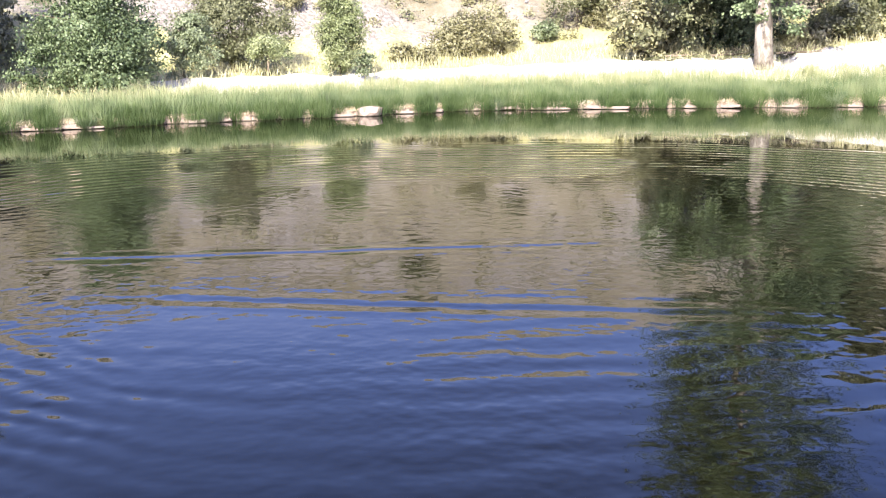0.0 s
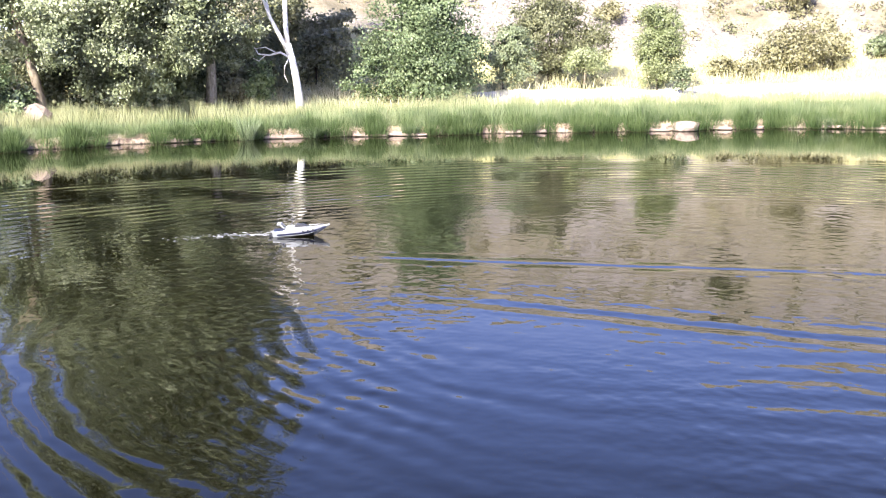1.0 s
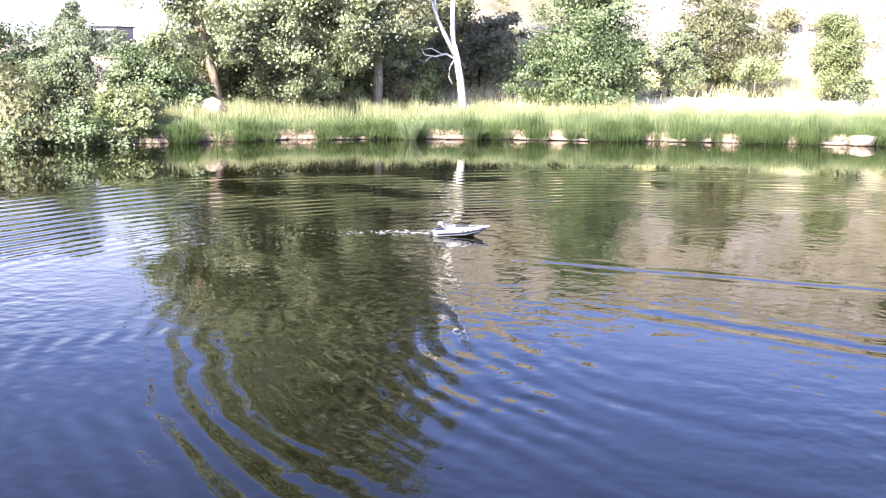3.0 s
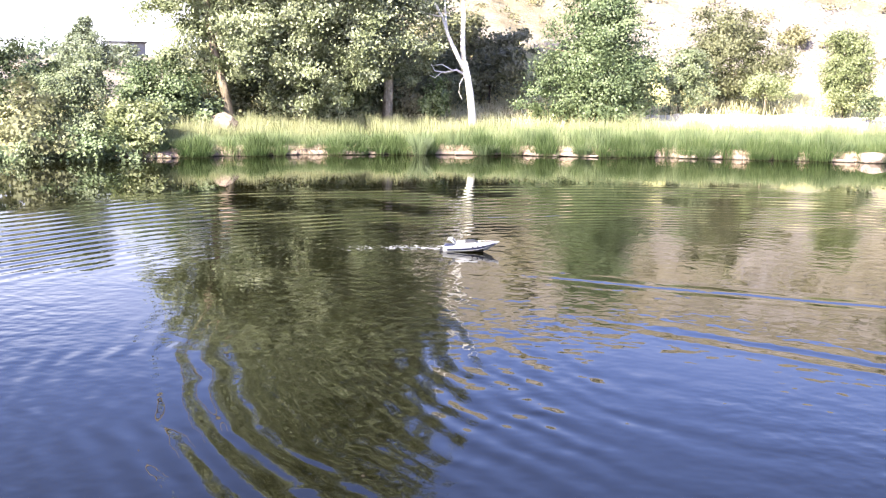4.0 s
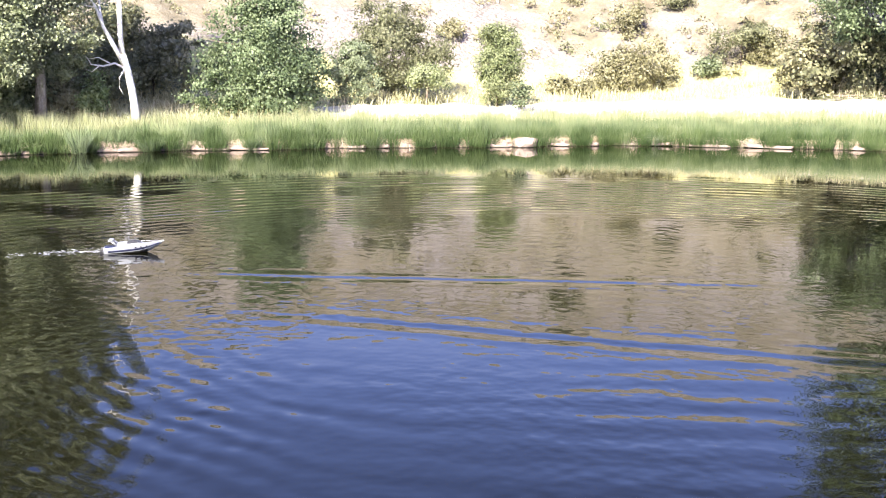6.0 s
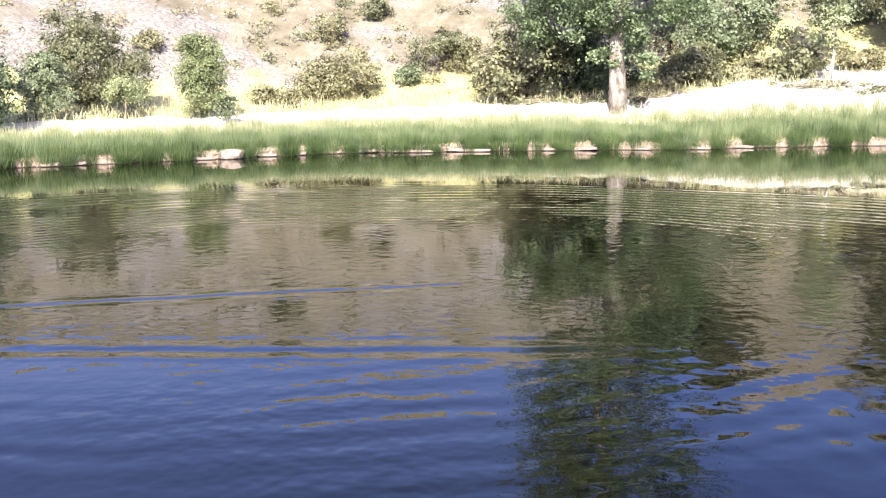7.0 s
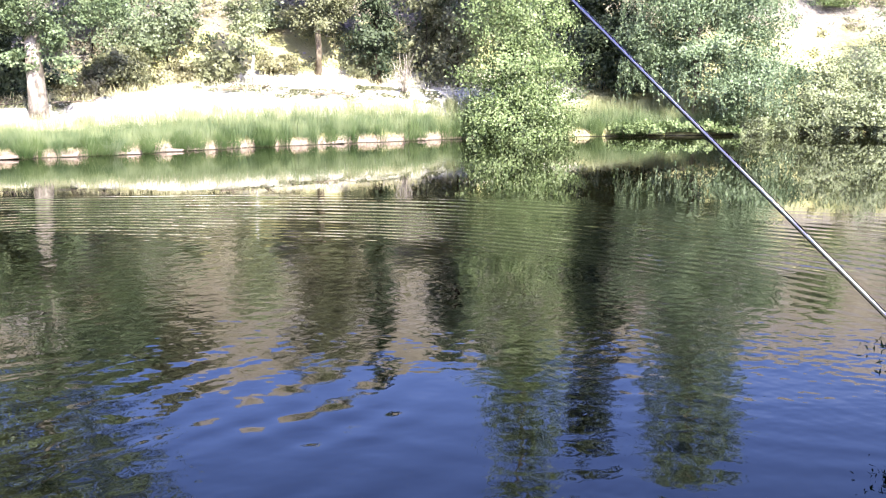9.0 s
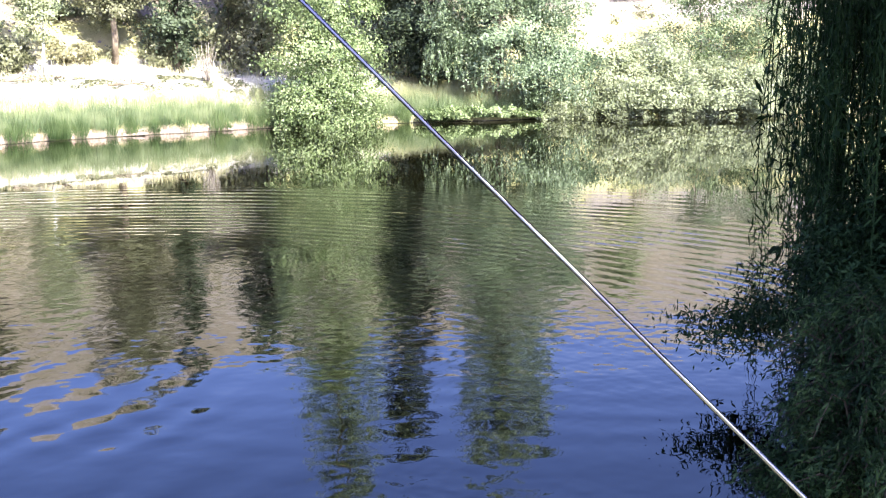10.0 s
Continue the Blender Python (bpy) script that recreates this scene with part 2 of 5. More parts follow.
def water_material():
    m = Nodes("pond_water")
    pos = m.pos()

    def band(value, lo, hi):
        r = m.add("MapRange")
        r.interpolation_type = "SMOOTHSTEP"
        m.link(value, r.inputs[0])
        r.inputs[1].default_value, r.inputs[2].default_value = lo, hi
        return r.outputs[0]

    def away(cx, cy):
        d = m.add("VectorMath")
        d.operation = "DISTANCE"
        m.link(pos, d.inputs[0])
        d.inputs[1].default_value = (cx, cy, 0)
        return d.outputs["Value"]

    def times(*factors):
        out = factors[0]
        for q in factors[1:]:
            out = m.math("MULTIPLY", out, q)
        return out

    # heights in metres; ruffled in the middle of the pond, a still mirror towards the far bank
    calm = m.math("ADD", times(band(away(2.0, 6.0), 14.5, 9.0), 0.62), 0.035)
    gust = m.math("ADD", times(band(m.noise(0.28, 2, 0.5, pos), 0.36, 0.66), 1.1), 0.25)
    fine = m.noise(6.0, 1.2, 0.5, pos)
    mid = m.noise(2.0, 2, 0.5, pos)
    h = times(m.math("ADD", times(fine, 0.0072), times(mid, 0.0068)), calm, gust)
    wob = times(m.noise(0.22, 1, 0.5, pos), 2.0)
    jitter = times(m.noise(1.1, 2, 0.5, pos), 0.45)
    # the great ring: long waves ahead, short ones behind
    ring = m.math("ADD", away(0.5, 7.0), times(m.noise(0.16, 1, 0.5, pos), 1.6))
    swell = m.math("SINE", times(m.math("LOGARITHM", ring, 2.718), 215.0))
    patch = m.math("ADD", times(band(m.noise(0.40, 2, 0.5, pos), 0.36, 0.60), 0.75), 0.25)
    h = m.math("ADD", h, times(swell, band(ring, 8.6, 11.0), band(ring, 15.4, 13.8), patch, 0.0034))
    # spreading rings from the boat's rounds: centre, waves per metre x 2 pi, inner and outer radius, height
    for cx, cy, k, r0, r1, amp in ((0.0, 12.5, 14.5, 4.2, 9.8, 0.0009), (1.0, 13.0, 9.5, 5.8, 9.6, 0.0012), (-5.0, 8.8, 10.5, 1.0, 5.0, 0.0009), (9.0, 7.5, 13.0, 2.0, 8.5, 0.0007)):
        dist = away(cx, cy)
        wave = m.math("SINE", times(m.math("ADD", dist, m.math("ADD", wob, jitter)), k))
        h = m.math("ADD", h, times(band(dist, r0, r0 + 1.8), band(dist, r1, r1 - 3.0), patch, wave, amp))
    # narrow wake waves that fan out where the boat has turned: centre, waves per metre x 2 pi, patch, height
    for cx, cy, k, px, py, pr, amp in ((-0.1, 10.1, 27.0, -4.3, 5.6, 3.0, 0.0023), (-8.8, 4.9, 27.0, -2.7, 6.2, 1.7, 0.0010), (1.0, 12.0, 24.0, -2.6, 4.6, 1.8, 0.0009), (-0.5, 17.0, 13.0, 1.6, 5.7, 4.0, 0.0012)):
        wave = m.math("SINE", times(m.math("ADD", away(cx, cy), times(jitter, 0.75)), k))
        h = m.math("ADD", h, times(band(away(px, py), pr, pr * 0.4), wave, amp))
    # two long crests drawn out behind the boat: a point on the crest, its direction, half length, waves per metre x 2 pi, height
    axes = m.add("SeparateXYZ")
    m.link(pos, axes.inputs[0])
    for cx, cy, turn, half, k, amp in ((-1.2, 10.75, 5.0, 4.2, 17.0, 0.0030), (0.2, 8.5, -9.0, 3.6, 15.0, 0.0024)):
        c, sn = math.cos(radians(turn)), math.sin(radians(turn))
        dx, dy = m.math("SUBTRACT", axes.outputs["X"], cx), m.math("SUBTRACT", axes.outputs["Y"], cy)
        across = m.math("ADD", m.math("SUBTRACT", times(dy, c), times(dx, sn)), times(jitter, 0.35))
        along = m.math("ABSOLUTE", m.math("ADD", times(dx, c), times(dy, sn)))
        h = m.math("ADD", h, times(m.math("SINE", times(across, k)), band(m.math("ABSOLUTE", across), 0.55, 0.05), band(along, half, half * 0.5), amp))
    m.bump(h, 1.0, 1.0)
    murk = m.noise(0.12, 3, 0.5, pos)
    col = m.ramp(murk, [(0.3, (0.0020, 0.0020, 0.0006)), (0.7, (0.0042, 0.0039, 0.0013))])
    m.finish(col, 0.02, 0, 0.5)
    m.bsdf.inputs["IOR"].default_value = 1.335
    return m.mat


GROUND, WATER = ground_material(), water_material()


# ---- building helpers ----
def mesh_of(name, verts, faces, material, smooth=False):
    me = bpy.data.meshes.new(name)
    me.from_pydata(verts, [], faces)
    me.materials.append(material)
    if smooth:
        me.polygons.foreach_set("use_smooth", [True] * len(me.polygons))
    me.update()
    return me


def soup(name, verts, counts, material):
    """A mesh of loose polygons: verts in order, counts gives the corners of each."""
    me = bpy.data.meshes.new(name)
    verts, counts = np.asarray(verts, np.float32), np.asarray(counts, np.int32)
    me.vertices.add(len(verts))
    me.vertices.foreach_set("co", verts.ravel())
    me.loops.add(len(verts))
    me.loops.foreach_set("vertex_index", np.arange(len(verts), dtype=np.int32))
    me.polygons.add(len(counts))
    me.polygons.foreach_set("loop_start", np.concatenate([[0], np.cumsum(counts)[:-1]]).astype(np.int32))
    me.materials.append(material)
    me.update(calc_edges=True)
    me.validate()
    return me


def part(name, data, parent, label="", material=None):
    if isinstance(data, bmesh.types.BMesh):
        me = bpy.data.meshes.new(name)
        data.to_mesh(me)
        data.free()
        me.materials.append(material)
        data = me
    ob = new(name, data)
    ob.parent = parent
    return tagged(ob, label)


def spot(az, dist):
    """Place on the plan: az in degrees to the left of +y, seen from the camera's stand."""
    return -math.sin(radians(az)) * dist, math.cos(radians(az)) * dist


def tube(path, radii, sides=8):
    """Vertices and faces of a bent, tapered tube."""
    verts, faces = [], []
    for i, p in enumerate(path):
        a, b = Vector(path[max(i - 1, 0)]), Vector(path[min(i + 1, len(path) - 1)])
        q = (b - a).to_track_quat("Z", "Y")
        for s in range(sides):
            w = 2 * math.pi * s / sides
            verts.append(Vector(p) + q @ Vector((math.cos(w) * radii[i], math.sin(w) * radii[i], 0)))
    for i in range(len(path) - 1):
        for s in range(sides):
            t = (s + 1) % sides
            faces.append((i * sides + s, i * sides + t, (i + 1) * sides + t, (i + 1) * sides + s))
    faces.append(tuple(range(sides))[::-1])
    faces.append(tuple((len(path) - 1) * sides + s for s in range(sides)))
    return [tuple(v) for v in verts], faces


def leaf_cards(points, normals, axes, length, width):
    """Folded four-cornered leaves."""
    n = len(points)
    axes = axes - normals * (axes * normals).sum(1, keepdims=True)
    axes /= np.linalg.norm(axes, axis=1, keepdims=True) + 1e-9
    side = np.cross(normals, axes)
    ln, wd = length[:, None], width[:, None]
    base, tip = points - axes * ln * 0.5, points + axes * ln * 0.5
    left, right = points + side * wd * 0.5 + normals * wd * 0.12, points - side * wd * 0.5 + normals * wd * 0.12
    return np.stack([base, right, tip, left], 1).reshape(n * 4, 3), np.full(n, 4)


def unit(v):
    return v / (np.linalg.norm(v, axis=1, keepdims=True) + 1e-9)


def lobe_leaves(rng, lobes, count, size, clumps, slim=0.6, gaps=True):
    """Leaves in clumps over the shells of some lobes (x, y, z, rx, ry, rz)."""
    lobes = np.asarray(lobes, float)
    area = (lobes[:, 3] * lobes[:, 4] * lobes[:, 5]) ** (2 / 3)
    pick = rng.choice(len(lobes), clumps, p=area / area.sum())
    way = unit(rng.normal(size=(clumps, 3)))
    depth = 1.0 - 0.75 * rng.random(clumps) ** 2.0
    depth *= 0.82 + 0.36 * rng.random(clumps)
    mid = lobes[pick, :3] + way * lobes[pick, 3:] * depth[:, None]
    # sprays stand in groups, with open gaps between them
    if gaps and lobes[:, 3].max() > 0.9:
        off = float(rng.random() * 50)
        dense = np.array([noise.noise(Vector((q[0] * 0.85 + off, q[1] * 0.85, q[2] * 1.15))) for q in mid])
        held = dense > -0.20
        mid, way, pick, clumps = mid[held], way[held], pick[held], int(held.sum())
    spread = (0.10 + 0.14 * rng.random(clumps)) * lobes[pick, 3:].mean(1)
    spread = np.clip(spread, 0.10, 0.30)
    who = rng.integers(0, clumps, count)
    pts = mid[who] + rng.normal(size=(count, 3)) * spread[who][:, None] * np.array([1, 1, 0.7])
    tilt = rng.normal(size=(clumps, 3)) * 0.45
    nor = unit(way[who] * 0.8 + tilt[who] + rng.normal(size=(count, 3)) * 0.5 + np.array([0, 0, 0.35]))
    ax = rng.normal(size=(count, 3)) + np.array([0, 0, -0.6])
    ln = size * (0.7 + 0.7 * rng.random(count))
    return leaf_cards(pts, nor, ax, ln, ln * slim * (1 + 0.4 * rng.random(count)))


def hanging_leaves(rng, starts, lengths, sway, size, per_metre, slim=0.25):
    """Leaves along drooping shoots."""
    allp, alla = [], []
    for s, ln, sw in zip(starts, lengths, sway):
        n = max(4, int(ln * per_metre))
        u = rng.random(n)
        p = s + np.outer(u, np.array([0, 0, -1.0])) * ln + np.outer(np.sin(u * 1.8), sw)
        allp.append(p + rng.normal(size=(n, 3)) * 0.025)
        alla.append(rng.normal(size=(n, 3)) * 0.55 + np.array([0, 0, -1.0]))
    p, a = np.concatenate(allp), np.concatenate(alla)
    nor = unit(rng.normal(size=p.shape) * np.array([1, 1, 0.4]))
    ln = size * (0.7 + 0.6 * rng.random(len(p)))
    return leaf_cards(p, nor, a, ln, ln * slim)


# ---- the plan: shoreline and heights ----
MIDDLE = (2.0, 14.0)
FAR_SHORE = [(-62, 44.2), (-56, 43), (-51, 41), (-45, 39.5), (-39.3, 38), (-34, 36), (-30, 34.6), (-25, 33.1), (-20, 31.4), (-13, 30.7), (-7, 30.3),
             (0, 29.8), (5, 28.5), (11, 27.9), (17, 27.3), (23, 27), (30, 26.7), (36, 26), (42, 25.4), (47, 25.6)]
ring = [spot(a, d) for a, d in FAR_SHORE] + [(-25, 12), (-21, 5), (-12, 1.8), (-4, 1.3), (0, 1.2), (3.2, 1.2), (4.0, 1.2), (4.6, 1.5), (5.2, 1.8), (6.0, 1.9), (6.8, 2.0), (9.5, 2.8), (14, 2.0), (30, 1.0), (46, 8)]
polar = sorted((math.atan2(y - MIDDLE[1], x - MIDDLE[0]), math.hypot(x - MIDDLE[0], y - MIDDLE[1])) for x, y in ring)
SHORE_A = np.array([polar[-1][0] - 2 * math.pi] + [p[0] for p in polar] + [polar[0][0] + 2 * math.pi])
SHORE_R = np.array([polar[-1][1]] + [p[1] for p in polar] + [polar[0][1]])


def shore_radius(th):
    return np.interp(th, SHORE_A, SHORE_R) + 0.07 * np.sin(th * 61) + 0.06 * np.sin(th * 23 + 2) + 0.04 * np.sin(th * 137 + 1)


def smooth(x, a, b):
    t = np.clip((x - a) / (b - a), 0, 1)
    return t * t * (3 - 2 * t)


def from_shore(x, y):
    th = np.arctan2(y - MIDDLE[1], x - MIDDLE[0])
    return np.hypot(x - MIDDLE[0], y - MIDDLE[1]) - shore_radius(th)


def height(x, y):
    """Height of the ground: pond bed, bank, path, hill beyond."""
    x, y = np.asarray(x, float), np.asarray(y, float)
    d = from_shore(x, y)
    az = np.degrees(np.arctan2(-x, y))
    dist = np.hypot(x, y)
    far = smooth(y, 6, 14)
    lift = 0.95 + 0.75 * smooth(-az, -8, 24) + 0.3 * smooth(20 - az, 0, 8) + 0.5 * smooth(-az, 17, 27)
    bank = (0.085 - 0.03 * smooth(-az, 46, 50)) + 0.03 * (1 - smooth(d, 0.1, 1.2)) * (1 - smooth(np.abs(az), 38, 44)) + lift * (0.125 * np.clip(d, 0, 5) + 0.05 * np.clip(d - 5, 0, 4))
    rise = np.clip(d - 8, 0, 30)
    steep = 0.50 + 0.04 * smooth(-az, -10, 2) + 0.03 * smooth(-az, 8, 22)
    hill = (steep * rise * smooth(d, 7, 13) - 0.10 * np.clip(d - 28, 0, 12)) * smooth(40 - az, 0, 7) * far
    hill = hill + (0.35 * np.sin(x * 0.33 + 1) * np.sin(y * 0.27) + 0.18 * np.sin(x * 0.9 + y * 0.6)) * smooth(d, 9, 15)
    ridge = 2.5 * smooth(dist, 120, 260) * smooth(az, 30, 40) * (1 - smooth(az, 60, 80))
    near = 0.25 + 0.30 * smooth(d, 0, 2.0)
    land = np.where(far > 0.5, bank, near * (1 - far) + bank * far) + hill + ridge
    bed = np.maximum(-1.2, 0.6 * d - 0.25)
    return np.where(d < 0, bed, land)


def ground_z(x, y):
    return float(height(x, y))


def build_ground():
    n = 900
    offs = np.concatenate([[-14, -6, -2, -0.8, -0.25, -0.02, 0.0], np.linspace(0.15, 3, 15), np.linspace(3.4, 14, 26), np.linspace(15, 45, 40), [50, 60, 75, 100, 140, 190, 260, 380, 600, 1200, 2500]])
    th = np.linspace(-math.pi, math.pi, n, endpoint=False)
    rs = shore_radius(th)
    r = np.maximum(rs[:, None] + offs[None, :], 0.3)
    x, y = MIDDLE[0] + r * np.cos(th)[:, None], MIDDLE[1] + r * np.sin(th)[:, None]
    z = height(x, y)
    z += (offs[None, :] > 0.4) * 0.06 * np.sin(x * 3.1) * np.sin(y * 2.7 + 1)
    m = len(offs)
    i, j = np.meshgrid(np.arange(n), np.arange(m - 1), indexing="ij")
    k = (i + 1) % n
    faces = np.stack([i * m + j, i * m + j + 1, k * m + j + 1, k * m + j], -1).reshape(-1, 4)
    verts = np.stack([x, y, z], -1).reshape(-1, 3)
    me = mesh_of("ground", verts.tolist(), faces[:, ::-1].tolist(), GROUND, True)
    az = np.degrees(np.arctan2(-x, y))
    d = np.broadcast_to(offs[None, :], x.shape)
    zones = {"hill": smooth(d - 1.6 * smooth(az, 12, 18) - 1.5 * smooth(-az, 20, 26), 8.5, 12.5), "path": smooth(d, 1.9, 2.6) * (1 - smooth(d - 3.6 * smooth(-az, 19, 26), 5.2, 6.6)) * (1 - smooth(az, 14, 22)) * smooth(az, -46.5, -43) * (y > 8), "mud": (1 - smooth(d, 0.15, 0.45)) * smooth(az, -45, -41)}
    for key, val in zones.items():
        at = me.attributes.new(key, "FLOAT", "POINT")
        at.data.foreach_set("value", np.ascontiguousarray(val, np.float32).ravel())
    tagged(new("ground", me), "sunlit grassy pond bank with a pale gravel path and dry hillside", "ground", "", "structure")


build_ground()
wm = mesh_of("water", [(-70, -40, 0), (90, -40, 0), (90, 80, 0), (-70, 80, 0)], [(0, 1, 2, 3)], WATER)
tagged(new("water", wm), "brown-green rippled pond water reflecting trees and sky", "water", "", "structure")


# ---- trees ----
def thing(name, x, y, z, label, category, group=""):
    e = new(name)
    e.location = (x, y, z)
    return tagged(e, label, category, group)


def crooked(p0, p1, n, rng, amount):
    out = []
    for i in range(n + 1):
        u = i / n
        j = amount * math.sin(u * math.pi) + amount * 0.4 * (0 < i < n)
        out.append(tuple(p0[k] + (p1[k] - p0[k]) * u + (rng.normal() * j if k < 2 else 0) for k in range(3)))
    return out


def tree(name, label, az, dist, tall, girth, lobes, leaves, count, size, bark=None, clumps=120, limbs=5, lean=(0, 0), seed=1, group="", trunk_top=0.8, hang=0, category="tree", sink=0.05, gaps=True):
    """A leafy tree: lobes are (right, back, up, r_right, r_back, r_up) about the foot, right and back as seen from the pond."""
    rng = np.random.default_rng(seed)
    x, y = spot(az, dist)
    z = ground_z(x, y) - sink
    t = thing(name, x, y, z, label, category, group)
    c, s = math.cos(radians(az)), math.sin(radians(az))
    lob = [(r * c - b * s, r * s + b * c, u, rr, rb, ru) for r, b, u, rr, rb, ru in lobes]
    bark = bark or BARK
    top = (lean[0] * c - lean[1] * s, lean[0] * s + lean[1] * c, tall * trunk_top)
    spine = crooked((0, 0, 0), top, 7, rng, girth * 0.35)
    radii = [girth * (1.15 if i == 0 else 1.0 - 0.11 * i) for i in range(8)]
    v, f = tube(spine, radii, 10)
    part("trunk", mesh_of("trunk", v, f, bark, True), t)
    for k in range(limbs):
        u = 0.35 + 0.6 * (k + rng.random() * 0.5) / max(limbs, 1)
        i = min(6, int(u * 7))
        st = spine[i]
        L = lob[rng.integers(len(lob))]
        w = unit(rng.normal(size=(1, 3)))[0]
        end = tuple(L[q] + w[q] * L[3 + q] * 0.6 for q in range(3))
        if end[2] < st[2]:
            end = (end[0], end[1], st[2] + 0.3)
        p = crooked(st, end, 4, rng, 0.08)
        v, f = tube(p, [radii[i] * q for q in (0.55, 0.42, 0.3, 0.2, 0.08)], 6)
        part("limb", mesh_of("limb", v, f, bark, True), t)
    vv, cc = lobe_leaves(rng, lob, count, size, clumps, 0.6, gaps)
    if hang:
        la = np.asarray(lob)
        pick = rng.integers(0, len(la), hang)
        w = unit(rng.normal(size=(hang, 3)))
        w[:, 2] = np.abs(w[:, 2]) * 0.8 - 0.25
        st = la[pick, :3] + w * la[pick, 3:] * 0.98
        ln = np.minimum(0.5 + 1.3 * rng.random(hang), np.maximum(0.2, st[:, 2] - 0.1))
        v2, c2 = hanging_leaves(rng, st, ln, rng.normal(size=(hang, 3)) * 0.12, size, 22, 0.6)
        vv, cc = np.concatenate([vv, v2]), np.concatenate([cc, c2])
    vv[:, 2] = np.maximum(vv[:, 2], 0.03)
    part("crown", soup("crown", vv, cc, leaves), t)
    return t


# big leafy group at the corner of the bank
tree("poplar_tree", "tall broad poplar tree with grey-brown leaning trunk and dense leaves", 37.4, 28.6, 10.5, 0.13,
     [(0.9, -0.4, 1.9, 0.8, 0.7, 0.6), (0.15, -0.6, 2.1, 0.7, 0.4, 0.7), (0.4, -0.7, 3.1, 1.1, 0.6, 0.8), (-0.9, 0.3, 2.2, 1.2, 0.8, 0.9), (-1.3, 0.5, 3.4, 1.0, 1.0, 0.9), (0.4, 0.3, 3.0, 1.6, 1.5, 1.1), (1.2, 0.8, 4.6, 2.2, 2, 1.7), (-0.3, 0.6, 4.4, 1.6, 1.6, 1.4), (1.0, 1, 6.8, 2.2, 2, 1.8), (1.2, 1, 8.8, 1.5, 1.5, 1.5)], LEAF_POPLAR, 98000, 0.077, BARK, 760, 7, (-1.6, 0.3), 11)
tree("poplar_tree", "tall broad poplar tree with straight pale trunk and dense leaves", 29.2, 29.9, 11.5, 0.15,
     [(-0.8, -0.3, 1.9, 0.8, 0.7, 0.7), (0.7, -0.3, 2.1, 0.7, 0.6, 0.7), (0, -0.5, 2.5, 1.3, 0.8, 0.8), (0, 0.1, 3.3, 1.9, 1.6, 1.2), (-1.0, 0.4, 5.0, 2.1, 2, 1.7), (0.6, 0.6, 5.0, 1.6, 1.7, 1.6), (-0.2, 0.8, 7.5, 2.2, 2, 2.0), (0, 0.8, 9.6, 1.5, 1.5, 1.6)], LEAF_POPLAR, 108000, 0.077, BARK_PALE, 860, 8, (0.1, 0.2), 12)
tree("poplar_tree", "dense leafy poplar tree behind the bank trees", 33.0, 29.3, 11, 0.16,
     [(-0.5, -0.4, 1.6, 1.2, 1.0, 1.0), (0.6, -0.2, 2.2, 1.4, 1.2, 1.1), (-1.2, -1.0, 2.3, 1.1, 0.7, 1.0), (0.2, -1.2, 1.7, 1.2, 0.7, 0.8), (1.2, -0.9, 2.7, 1.1, 0.7, 1.1), (-0.3, -1.1, 3.5, 1.4, 0.9, 1.0), (0.8, -1.0, 4.5, 1.4, 0.9, 1.0), (-0.2, 0, 4.5, 2.1, 1.8, 1.7), (0, 0, 7.0, 1.9, 1.7, 1.8), (0, 0, 9.2, 1.3, 1.2, 1.4)], LEAF_POPLAR, 100000, 0.077, BARK, 860, 6, (0.2, 0), 13)


